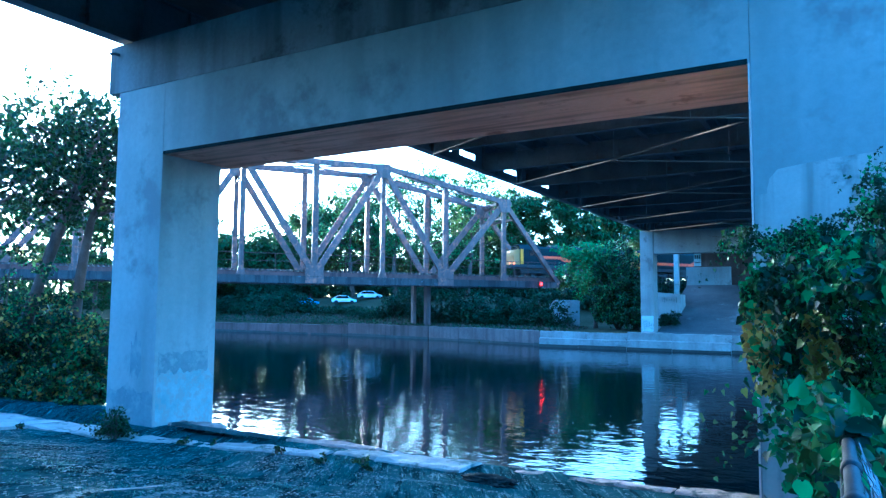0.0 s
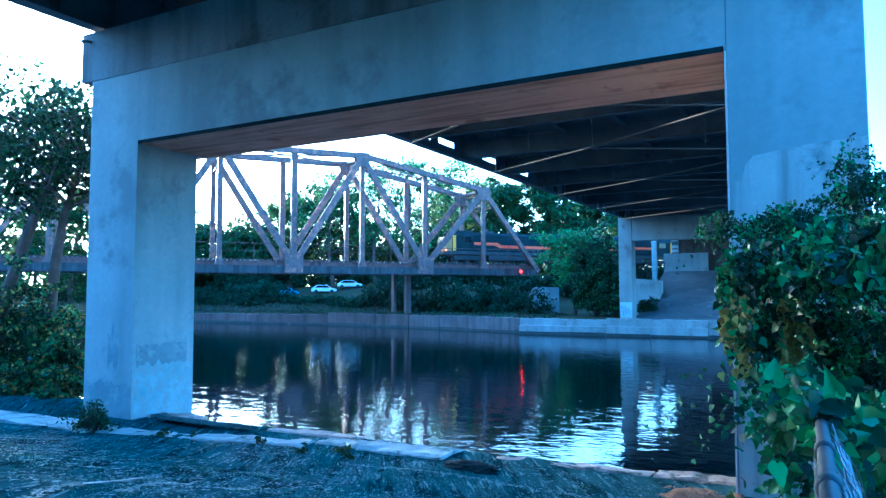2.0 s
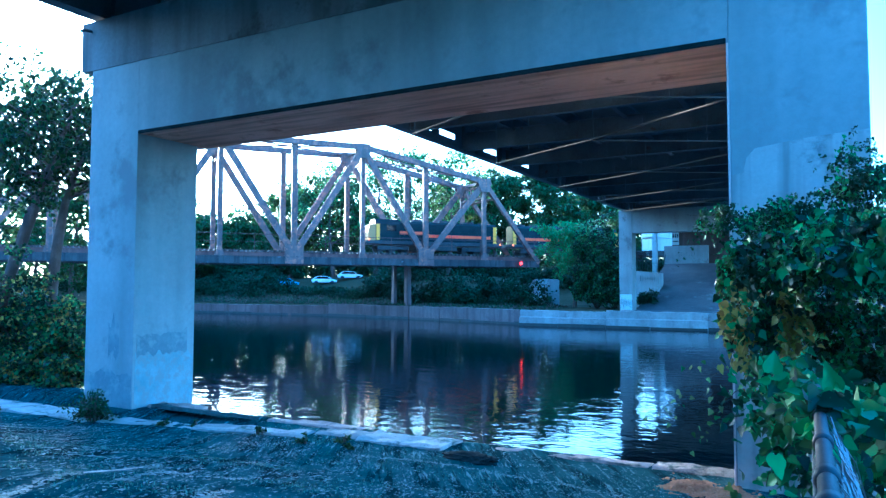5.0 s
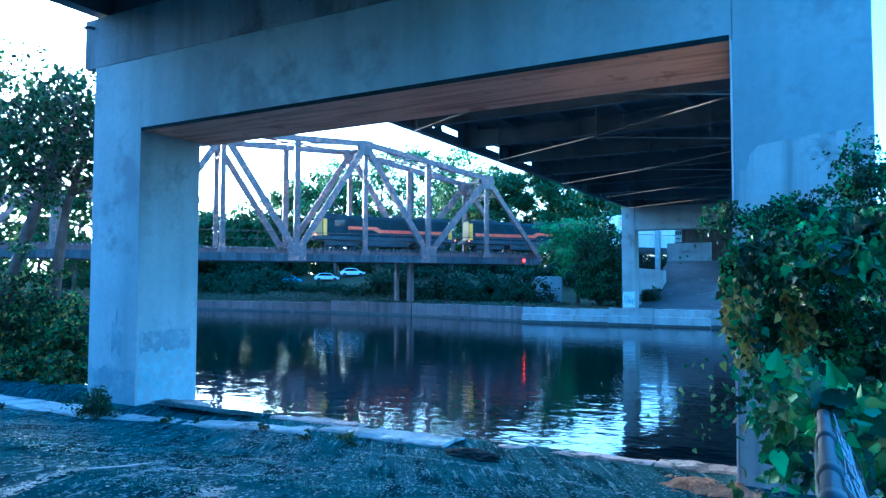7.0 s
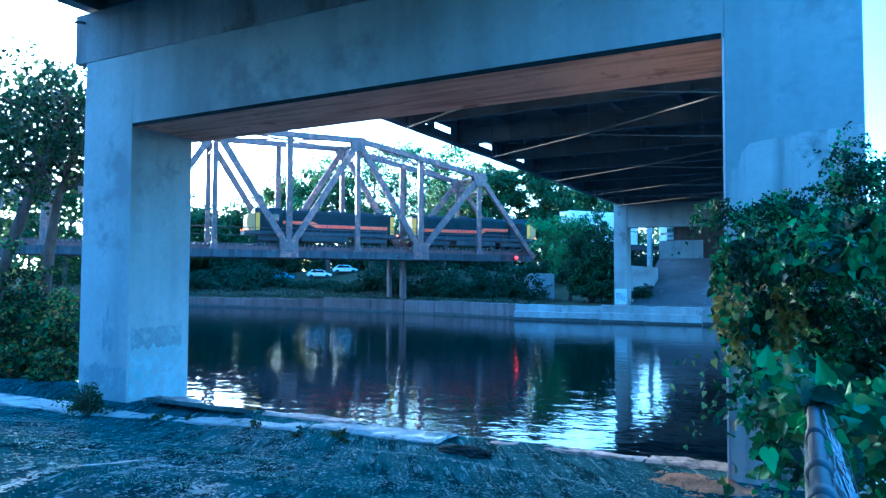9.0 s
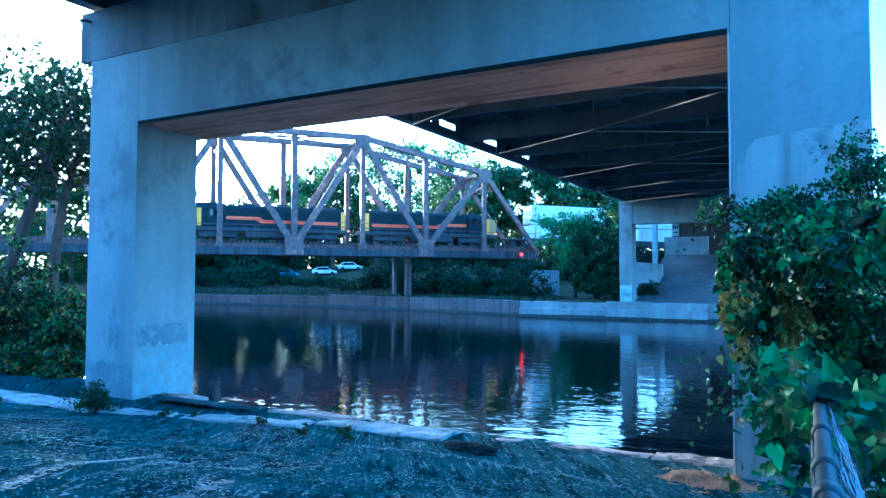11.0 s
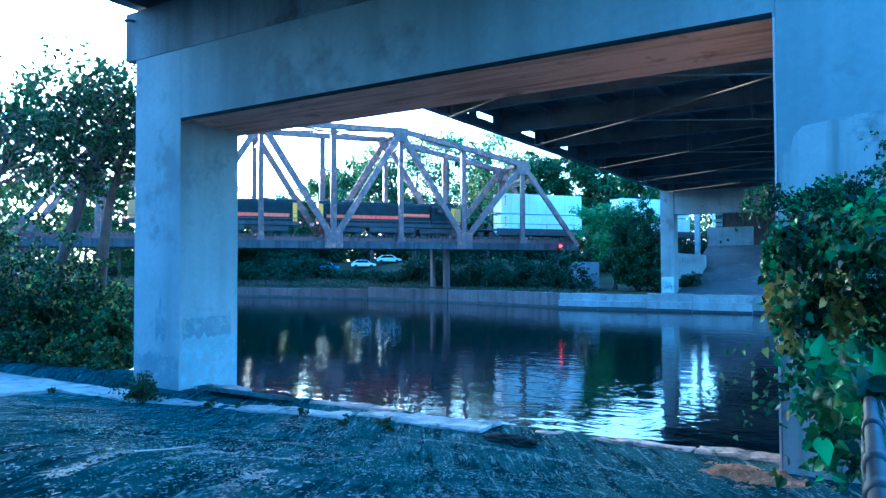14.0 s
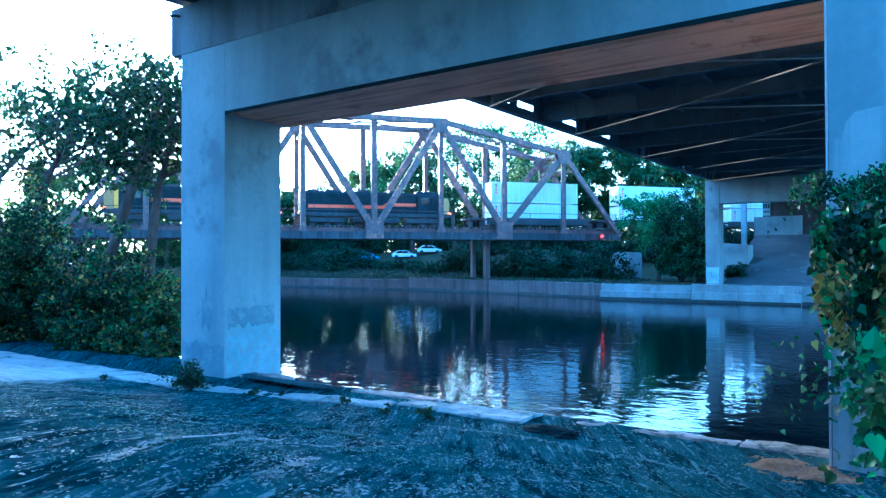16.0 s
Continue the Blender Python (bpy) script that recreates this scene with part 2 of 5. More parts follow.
for leaf_mat in (LEAF_VINE,):
    leaf_mat.node_tree.nodes["Principled BSDF"].inputs["Roughness"].default_value = 0.45
    leaf_mat.node_tree.nodes["Principled BSDF"].inputs["Specular IOR Level"].default_value = 0.3


# ---- building tools ----
def thing(name, at, label, category, group="", kind="", rz=0.0):
    ob = new(name)
    ob.matrix_world = pose(*at, 0, 0, rz)
    ob.empty_display_size = 0.2
    return tagged(ob, label, category, group, kind)


def mesh_of(bm, name, material, smooth=False):
    me = bpy.data.meshes.new(name)
    bm.to_mesh(me)
    bm.free()
    for m in material if isinstance(material, (list, tuple)) else (material,):
        me.materials.append(m)
    if smooth:
        me.shade_smooth()
    return me


def part(name, bm, material, parent, label="", local=False, smooth=False):
    """One mesh under a thing or a part; unless local, the shape is given in world space."""
    me = bm if isinstance(bm, bpy.types.Mesh) else mesh_of(bm, name, material, smooth)
    ob = new(name, me)
    ob.parent = parent
    if not local:
        inv = world_of(parent).inverted()
        me.transform(inv)
    return tagged(ob, label) if label else ob


def world_of(ob):
    m = ob.matrix_basis.copy()
    while ob.parent:
        ob = ob.parent
        m = ob.matrix_basis @ m
    return m


def solid(name, bm, material, label, category, kind="", group="", smooth=False):
    return tagged(new(name, mesh_of(bm, name, material, smooth)), label, category, group, kind)


def box(bm, x0, x1, y0, y1, z0, z1, bevel=0.0):
    v = [bm.verts.new((x, y, z)) for x in (x0, x1) for y in (y0, y1) for z in (z0, z1)]
    fs = [bm.faces.new([v[i] for i in f]) for f in ((0, 1, 3, 2), (4, 6, 7, 5), (0, 4, 5, 1), (2, 3, 7, 6), (0, 2, 6, 4), (1, 5, 7, 3))]
    if bevel:
        es = list({e for f in fs for e in f.edges})
        bmesh.ops.bevel(bm, geom=es, offset=bevel, segments=2, affect="EDGES", profile=0.6)
    return bm


def prism(bm, outline, axis, a, b, bevel=0.0):
    """An outline of (u, v) drawn out along one axis from a to b."""
    def at(u, v, w):
        return {"x": (w, u, v), "y": (u, w, v), "z": (u, v, w)}[axis]
    lo = [bm.verts.new(at(u, v, a)) for u, v in outline]
    hi = [bm.verts.new(at(u, v, b)) for u, v in outline]
    k = len(outline)
    fs = [bm.faces.new(lo[::-1]), bm.faces.new(hi)]
    fs += [bm.faces.new((lo[i], lo[(i + 1) % k], hi[(i + 1) % k], hi[i])) for i in range(k)]
    bmesh.ops.recalc_face_normals(bm, faces=fs)
    if bevel:
        bmesh.ops.bevel(bm, geom=list({e for f in fs for e in f.edges}), offset=bevel, segments=2, affect="EDGES", profile=0.6)
    return bm


def bar(bm, p, q, w, h, up=(0, 0, 1)):
    """A straight bar of width w and height h from p to q."""
    p, q = Vector(p), Vector(q)
    d = (q - p).normalized()
    s = d.cross(Vector(up))
    if s.length < 1e-4:
        s = d.cross(Vector((0, 1, 0)))
    s.normalize()
    u = s.cross(d)
    v = [bm.verts.new(o + s * (i * w / 2) + u * (j * h / 2)) for o in (p, q) for i, j in ((-1, -1), (1, -1), (1, 1), (-1, 1))]
    bm.faces.new(v[3::-1]), bm.faces.new(v[4:])
    for i in range(4):
        bm.faces.new((v[i], v[(i + 1) % 4], v[4 + (i + 1) % 4], v[4 + i]))
    return bm


def ibeam(bm, p, q, w, h, t=0.06):
    """An I-section from p to q: two flanges and a web."""
    p, q = Vector(p), Vector(q)
    d = (q - p).normalized()
    s = d.cross(Vector((0, 0, 1)))
    if s.length < 1e-4:
        s = Vector((1, 0, 0))
    u = s.normalized().cross(d)
    bar(bm, p, q, t * 0.7, h - 2 * t)
    bar(bm, p + u * (h / 2 - t / 2), q + u * (h / 2 - t / 2), w, t)
    bar(bm, p - u * (h / 2 - t / 2), q - u * (h / 2 - t / 2), w, t)
    return bm


def tube(bm, points, radii, seg=8, close=True):
    rings = []
    for i, p in enumerate(points):
        p = Vector(p)
        a = Vector(points[max(i - 1, 0)])
        b = Vector(points[min(i + 1, len(points) - 1)])
        d = (b - a).normalized()
        s = d.cross(Vector((0.31, 0.17, 0.93)))
        if s.length < 1e-3:
            s = d.cross(Vector((1, 0, 0)))
        s.normalize()
        u = s.cross(d)
        r = radii[i] if isinstance(radii, (list, tuple)) else radii
        rings.append([bm.verts.new(p + (s * math.cos(k * math.tau / seg) + u * math.sin(k * math.tau / seg)) * r) for k in range(seg)])
    for a, b in zip(rings, rings[1:]):
        for k in range(seg):
            bm.faces.new((a[k], a[(k + 1) % seg], b[(k + 1) % seg], b[k]))
    if close:
        bm.faces.new(rings[0][::-1]), bm.faces.new(rings[-1])
    return bm


def drum(bm, c, axis, r, length, seg=16):
    c, axis = Vector(c), Vector(axis).normalized()
    return tube(bm, [c - axis * length / 2, c + axis * length / 2], r, seg)


LEAF_RHOMB = np.array([(0, 0, 0), (0.35, 0.42, 0.06), (0, 1, 0), (-0.35, 0.42, 0.06)])


def leaves_mesh(name, centres, size, materials, rng, shape=LEAF_RHOMB, droop=0.3, shares=None):
    """Many single leaves, each with its own turn and size, as one mesh."""
    c = np.asarray(centres, float)
    k, n = len(shape), len(c)
    d = rng.normal(size=(n, 3))
    d[:, 2] -= droop
    d /= np.linalg.norm(d, axis=1)[:, None]
    nrm = rng.normal(size=(n, 3))
    nrm[:, 2] += 0.8
    s = np.cross(d, nrm)
    s /= np.linalg.norm(s, axis=1)[:, None] + 1e-9
    w = np.cross(s, d)
    sz = (np.asarray(size) * rng.uniform(0.6, 1.35, n))[:, None, None]
    v = c[:, None, :] + sz * (shape[None, :, 0:1] * s[:, None, :] + shape[None, :, 1:2] * d[:, None, :] + shape[None, :, 2:3] * w[:, None, :])
    me = bpy.data.meshes.new(name)
    me.vertices.add(n * k)
    me.vertices.foreach_set("co", v.reshape(-1))
    me.loops.add(n * k)
    me.loops.foreach_set("vertex_index", np.arange(n * k, dtype=np.int32))
    me.polygons.add(n)
    me.polygons.foreach_set("loop_start", np.arange(0, n * k, k, dtype=np.int32))
    mats = materials if isinstance(materials, (list, tuple)) else (materials,)
    for m in mats:
        me.materials.append(m)
    if len(mats) > 1:
        me.polygons.foreach_set("material_index", rng.choice(len(mats), n, p=shares).astype(np.int32))
    me.update(calc_edges=True)
    return me


LEAF_HALF = ((0.15, -0.11), (0.35, -0.05), (0.49, 0.18), (0.43, 0.4), (0.31, 0.52), (0.2, 0.76))


def folded_leaves(name, centres, size, materials, rng, shares, droop=0.9):
    """Broad leaves folded along the midrib and curled at the tip, each a pair of half blades."""
    half = np.array(LEAF_HALF)
    shape = [(0, 0, 0), (0, 0.5, -0.02), (0, 1.05, -0.16)] + [(x, y, 0.3 * x - 0.14 * y * y) for x, y in half] + [(-x, y, 0.3 * x - 0.14 * y * y) for x, y in half]
    shape = np.array(shape)
    h, k, c = len(half), len(shape), np.asarray(centres, float)
    n = len(c)
    d = rng.normal(size=(n, 3))
    d[:, 2] -= droop
    d /= np.linalg.norm(d, axis=1)[:, None]
    nrm = rng.normal(size=(n, 3)) * 0.9 + np.array((-0.3, -0.7, 0.7))
    s = np.cross(d, nrm)
    s /= np.linalg.norm(s, axis=1)[:, None] + 1e-9
    w = np.cross(s, d)
    sz = (np.asarray(size) * rng.uniform(0.5, 1.3, n))[:, None, None]
    fold = rng.uniform(0.2, 2.2, n)[:, None, None]
    wide = rng.uniform(0.75, 1.1, n)[:, None, None]
    v = c[:, None, :] + sz * (wide * shape[None, :, 0:1] * s[:, None, :] + shape[None, :, 1:2] * d[:, None, :] + fold * shape[None, :, 2:3] * w[:, None, :])
    right = [0] + list(range(3, 3 + h)) + [2, 1]
    left = [1, 2] + list(range(2 + 2 * h, 2 + h, -1)) + [0]
    loops = (np.array(right + left, dtype=np.int32)[None, :] + (np.arange(n, dtype=np.int32) * k)[:, None]).reshape(-1)
    me = bpy.data.meshes.new(name)
    me.vertices.add(n * k)
    me.vertices.foreach_set("co", v.reshape(-1))
    me.loops.add(len(loops))
    me.loops.foreach_set("vertex_index", loops)
    me.polygons.add(n * 2)
    me.polygons.foreach_set("loop_start", np.arange(0, len(loops), h + 3, dtype=np.int32))
    for m in materials:
        me.materials.append(m)
    # neighbours tend to share a tone, so that light and dark sprays form
    spray = (np.floor(c / 0.24).astype(np.int64) @ np.array((73856093, 19349663, 83492791))) % 997 / 997
    rank = np.argsort(np.argsort(spray + 0.7 * rng.uniform(size=n))) / n
    me.polygons.foreach_set("material_index", np.repeat(np.searchsorted(np.cumsum(shares)[:-1], rank), 2).astype(np.int32))
    me.update(calc_edges=True)
    return me


def clump_points(rng, centres, radius, per, flat=0.8):
    """Leaf places scattered round clump centres, denser towards each clump's skin."""
    out = []
    for c in centres:
        k = max(3, int(per * rng.uniform(0.6, 1.4)))
        d = rng.normal(size=(k, 3))
        d /= np.linalg.norm(d, axis=1)[:, None]
        r = radius * rng.uniform(0.6, 1.3) * rng.uniform(0.15, 1.0, (k, 1)) ** 0.5
        p = np.asarray(c) + d * r * np.array((1, 1, flat))
        out.append(p)
    return np.concatenate(out)


def tree(at, height, spread, trunk_r, seed, label, leaf=LEAF, leaf_size=0.3, lean=(0, 0), bare=0.3, limbs=11, clumps=6, per=45, clump_r=1.1, category="tree", name="tree", group=""):
    """A trunk that tapers, limbs that fork, and a crown of loose leaf clumps round the limb ends."""
    rng = np.random.default_rng(seed)
    root = thing(name, at, label, category, group)
    base = Vector(at)
    tops, bm = [], bmesh.new()
    path, rad = [], []
    for i in range(7):
        f = i / 6
        w = 0.02 * height * math.sin(f * 5 + seed)
        path.append(base + Vector((lean[0] * f * f + w, lean[1] * f * f + w * 0.6, -0.3 + height * 0.92 * f)))
        rad.append(trunk_r * (1.25 - f) ** 0.9 if i else trunk_r * 1.5)
    tube(bm, path, rad, 9)
    for k in range(limbs):
        f = bare + (1 - bare) * (k + 0.5) / limbs
        i = min(int(f * 6), 5)
        p0 = path[i].lerp(path[i + 1], f * 6 - i)
        a = k * 2.4 + rng.uniform(-0.5, 0.5)
        reach = spread * (0.55 + 0.6 * math.sin(math.pi * min(1, (f - bare) / (1 - bare) * 0.75 + 0.2))) * rng.uniform(0.7, 1.15)
        rise = reach * rng.uniform(0.15, 0.75)
        p1 = p0 + Vector((math.cos(a) * reach * 0.5, math.sin(a) * reach * 0.5, rise * 0.35))
        p2 = p0 + Vector((math.cos(a) * reach, math.sin(a) * reach, rise))
        r0 = trunk_r * 0.42 * (1.15 - f)+ 0.02
        tube(bm, [p0, p1, p2], [r0, r0 * 0.65, r0 * 0.25], 6)
        for j in range(clumps):
            g = rng.uniform(0.35, 1.1)
            q = p0.lerp(p2, g) + Vector(rng.normal(size=3) * reach * 0.22)
            tops.append(q)
            if j < 3:
                tube(bm, [p0.lerp(p2, max(0.2, g - 0.3)), q], [r0 * 0.3, 0.012], 4)
    for j in range(clumps):
        tops.append(path[-1] + Vector(rng.normal(size=3) * spread * 0.25))
    part("trunk", bm, BARK, root, smooth=True)
    pts = clump_points(rng, [tuple(t) for t in tops], clump_r, per)
    part("crown", leaves_mesh("crown", pts, leaf_size, leaf, rng, droop=0.5, shares=[0.5, 0.5] if isinstance(leaf, list) else None), None, root)
    return root


def bush(at, size, seed, label, leaf=LEAF_DARK, leaf_size=0.16, clumps=40, per=60, clump_r=0.5, shares=None, name="bush", category="bush", group="", shape=LEAF_RHOMB, skin=0.55):
    """Stems fanning out of one root with leaf clumps filling an uneven dome."""
    rng = np.random.default_rng(seed)
    root = thing(name, at, label, category, group)
    base, cs, bm = Vector(at), [], bmesh.new()
    for k in range(clumps):
        d = rng.normal(size=3)
        d[2] = abs(d[2])
        d /= np.linalg.norm(d)
        r = rng.uniform(skin, 1.0) * rng.uniform(0.75, 1.1)
        c = base + Vector((d[0] * size[0] * r, d[1] * size[1] * r, size[2] * (0.06 + 0.92 * d[2] * r)))
        cs.append(c)
        if k % 3 == 0:
            mid = base.lerp(c, 0.5) + Vector((0, 0, size[2] * 0.1))
            tube(bm, [base + Vector((d[0] * 0.2, d[1] * 0.2, -0.2)), mid, c], [0.05, 0.03, 0.01], 5)
    part("branchwork", bm, BARK, root, smooth=True)
    pts = clump_points(rng, [tuple(c) for c in cs], clump_r, per)
    part("foliage", leaves_mesh("foliage", pts, leaf_size, leaf, rng, shape=shape, shares=shares), None, root)
    return root


# ---- ground, river, banks ----
def smooth(a, b, v):
    f = min(1.0, max(0.0, (v - a) / (b - a)))
    return f * f * (3 - 2 * f)


def far_edge(x):
    """Where the far bank begins, along the river."""
    return float(np.interp(-x, (31.5, 32.5, 50.5, 66, 96, 130), (75.2, 77.0, 82.4, 84.4, 84.4, 80)))


def near_edge(x):
    """Where the near bank drops to the water: at the coping, and further out west of the pier."""
    return 15.0 + 2.6 * smooth(-21.6, -25, x)


def ground_z(x, y):
    if 15.0 < y <= near_edge(x) + 2.0 and x < -21.6:
        return 1.0 - 2.8 * smooth(near_edge(x) - 1.6, near_edge(x) + 2.0, y) + 0.1 * noise.noise((x * 1.2, y * 1.2, 1))
    if y <= 15.0:
        z = 0.85 + 2.05 * (1 - smooth(1.0, 13.2, y))
        z += 0.22 * smooth(12.9, 13.7, y) * smooth(-20.3, -22.0, x)
        z += 9.2 * smooth(-9, -27, y)
        z += 0.07 * noise.noise((x * 0.5, y * 0.5, 0)) * smooth(14.6, 12, y) + 0.03 * noise.noise((x * 2.2, y * 2.2, 5))
        return z
    e = far_edge(x)
    if y < e + 0.3:
        return -1.8
    k = smooth(-58, -46, x)
    z = 1.75 + 1.6 * smooth(e + 1 + 28 * k, e + 10 + 28 * k, y) + 2.8 * smooth(e + 10 + 24 * k, e + 24 + 24 * k, y)
    return z + 0.25 * noise.noise((x * 0.12, y * 0.12, 2)) * smooth(e, e + 6, y) + 14 * smooth(400, 2200, y)


def build_ground():
    xs = [-2600, -900, -400, -220, -150, -120] + [-100 + 3 * i for i in range(20)] + [-40 + 0.45 * i for i in range(107)] + [8.5, 11, 15, 20, 28, 40, 70, 150, 400, 900, 2600]
    ys = [-2600, -600, -200, -80, -40] + [-30 + 2 * i for i in range(12)] + [-6 + 0.4 * i for i in range(53)] + [15.0, 15.05, 15.5, 16, 16.5, 17, 17.5, 18, 18.5, 19, 19.6, 25, 50, 70]
    ys += [75.1 + 0.5 * i for i in range(24)] + [88 + 2 * i for i in range(14)] + [120, 140, 170, 220, 300, 450, 900, 2600]
    verts = [(x, y, ground_z(x, y)) for y in ys for x in xs]
    w = len(xs)
    faces = [(j * w + i, j * w + i + 1, (j + 1) * w + i + 1, (j + 1) * w + i) for j in range(len(ys) - 1) for i in range(w - 1)]
    me = bpy.data.meshes.new("ground")
    me.from_pydata(verts, [], faces)
    me.materials.append(SOIL)
    me.materials.append(FAR_SOIL)
    for p in me.polygons:
        p.material_index = 1 if p.center.y > 40 else 0
    me.shade_smooth()
    tagged(new("ground", me), "trodden grey-brown earth bank with sparse grass", "ground", kind="structure")

    bm = bmesh.new()
    v = [bm.verts.new(p) for p in ((-900, 14.6, 0), (900, 14.6, 0), (900, 90, 0), (-900, 90, 0))]
    bm.faces.new(v)
    return solid("river_water", bm, WATER, "dark rippled river water between concrete banks", "river", "structure")


def bank_wall(name, x0, x1, y, top, mat, label, seed, step=4.2, ledge=0.0, slant=0.0):
    """A low river wall cast in bays, each bay a piece with worn edges and its own small offset."""
    rng = random.Random(seed)
    root = thing(name, ((x0 + x1) / 2, y + slant * (x0 + x1) / 2 - slant * x1, 0), label, "river wall", kind="structure")

    def aslant(bm):
        for v in bm.verts:
            v.co.y += slant * (v.co.x - x1)
        return bm

    x = x0
    while x < x1 - 0.5:
        e = min(x1, x + step * rng.uniform(0.85, 1.2))
        bm = bmesh.new()
        o, t = rng.uniform(-0.06, 0.06), top + rng.uniform(-0.07, 0.05)
        outline = [(y + o, -1.2), (y + o, t * 0.55 if ledge else t - 0.02), (y + o + ledge, t * 0.55 + 0.05 if ledge else t), (y + o + ledge, t), (y + 0.9, t), (y + 0.9, -1.2)]
        if not ledge:
            outline = [(y + o, -1.2), (y + o, t), (y + 0.9, t), (y + 0.9, -1.2)]
        prism(bm, outline, "x", x + 0.012, e - 0.012, 0.03)
        bmesh.ops.subdivide_edges(bm, edges=[g for g in bm.edges if abs(g.verts[0].co.x - g.verts[1].co.x) > 0.5], cuts=9)
        for v in bm.verts:
            w = Vector((v.co.x * 0.9, v.co.y, v.co.z * 2.0 + seed))
            v.co += Vector((0, 0.07 * noise.noise(w), (0.1 if v.co.z > t - 0.1 else 0.02) * noise.noise(w * 1.7)))
        bay = part("wall_bay", aslant(bm), mat, root)
        bm = bmesh.new()
        box(bm, x + 0.02, e - 0.02, y + o - 0.03, y + o + 0.1, -1.0, 0.3 + rng.uniform(-0.08, 0.08), 0.02)
        part("wet_foot", aslant(bm), WET_WALL, bay, "dark wet foot of the wall")
        x = e


RIVER = build_ground()
bank_wall("bank_wall_east", -31.5, 24, 75.0, 1.8, BANK_WALL, "pale stained concrete river wall cast in long bays", 3, 5.0, 0.35)
bank_wall("bank_wall_middle", -50.5, -32.0, 76.7, 1.75, MIDDLE_WALL, "greyish brown weathered concrete river wall", 4, 6.0, slant=-0.292)
bank_wall("bank_wall_west", -66, -50.55, 82.2, 1.8, BROWN_WALL, "brown weathered concrete river wall below the park", 5, 7.0, slant=-0.129)
bank_wall("bank_wall_park", -110, -66.05, 84.2, 1.5, BROWN_WALL, "brown weathered concrete river wall along the park", 6, 7.0)


# ---- the road bridge: a pier on each bank, steel girders, deck ----
def near_pier():
    root = thing("near_pier", (-9.9, 15.1, 0.8), "weathered grey concrete bridge pier, two square columns and deep cap", "bridge pier")
    for x0, x1, lab in ((-20.46, -18.22, "stained concrete column, blue-green paint at its foot"), (-1.62, 0.63, "concrete column with a paler patched lower part")):
        bm = bmesh.new()
        box(bm, x0, x1, 14.0, 16.28, -1.5, 11.3, 0.025)
        part("column", bm, CONCRETE, root, lab)
    bm = bmesh.new()
    box(bm, -18.216, -1.624, 14.0, 16.72, 9.09, 11.3, 0.006)
    part("cross_beam", bm, CONCRETE, root)
    bm = bmesh.new()
    box(bm, -18.19, -1.65, 14.06, 16.68, 9.07, 9.088)
    part("soffit", bm, SOFFIT, root, "streaked underside of the cross beam, light off the water put into its orange")
    bm = bmesh.new()
    prism(bm, [(-21.0, 11.33), (-20.4, 11.304), (0.6, 11.304), (1.2, 11.33), (1.2, 12.9), (-21.0, 12.9)], "y", 13.985, 16.8, 0.012)
    part("cap", bm, CAP_CONCRETE, root, "cap with drip streaks, the deck's shade put into its dark tone")
    bm = bmesh.new()
    prism(bm, [(-1.60, 0.5), (0.615, 0.5), (0.615, 7.2), (-0.3, 7.14), (-0.8, 7.08), (-1.2, 7.02), (-1.34, 6.86), (-1.40, 6.6), (-1.60, 6.55)], "y", 13.975, 13.996)
    part("patch", bm, CONCRETE_PATCH, root, "paler concrete facing on the lower column")
    foot_paint(root)
    bm = bmesh.new()
    box(bm, -18.2, -1.66, 13.984, 14.02, 9.06, 9.165, 0.008)
    part("drip_edge", bm, DARK_STONE, root, "thin dark drip edge along the beam")
    bm = bmesh.new()
    tube(bm, [(-20.55, 13.99, 12.6), (-20.55, 13.8, 12.58), (-20.5, 13.62, 12.5)], 0.05, 10)
    part("drain_spout", bm, GIRDER, root, "short dark drain spout")
    bm = bmesh.new()
    box(bm, -1.652, -1.622, 13.955, 14.06, 0.7, 9.06)
    part("corner_strip", bm, CORNER, root, "thin pale pinkish strip down the column corner")


def foot_paint(root):
    """Worn paint and grime on the foot of the column, each coat a few millimetres thick with a ragged edge."""
    def coat(name, u0, u1, low, high, rough, seed, axis, face, thick, mat, label):
        k = 48
        top = [(u0 + (u1 - u0) * i / k, high + rough * noise.noise((i * 0.07, seed, 2)) + 0.15 * rough * noise.noise((i * 0.3, seed, 4))) for i in range(k + 1)]
        foot = [(u1 - (u1 - u0) * i / k, low + (0.0 if low < 0.8 else rough * 0.6 * noise.noise((i * 0.2, seed, 7)))) for i in range(k + 1)]
        bm = bmesh.new()
        prism(bm, top + foot, axis, face, face + thick)
        part(name, bm, mat, root, label)

    coat("paint_patch", 14.08, 16.22, 0.6, 2.5, 0.5, 1, "x", -18.2195, 0.006, TEAL_PAINT, "worn blue-green paint patch")
    coat("paint_patch", 14.12, 16.0, 2.42, 3.05, 0.35, 3, "x", -18.2195, 0.009, GRIME, "dull grey-blue painted-over band")
    coat("grime_patch", -20.4, -18.26, 0.6, 1.9, 0.55, 5, "y", 13.996, 0.005, GRIME, "dark blotchy grime on the column foot")
    coat("grime_patch", -19.35, -18.85, 2.3, 3.35, 0.5, 8, "y", 13.996, 0.005, GRIME, "dark blotchy grime on the column")
    for y0, y1, z in ((14.5, 15.2, 2.2), (15.3, 15.8, 2.25), (14.6, 15.6, 1.8)):
        bm = bmesh.new()
        box(bm, -18.213, -18.206, y0, y1, z, z + 0.12)
        part("paint_bar", bm, TEAL_PAINT, root)


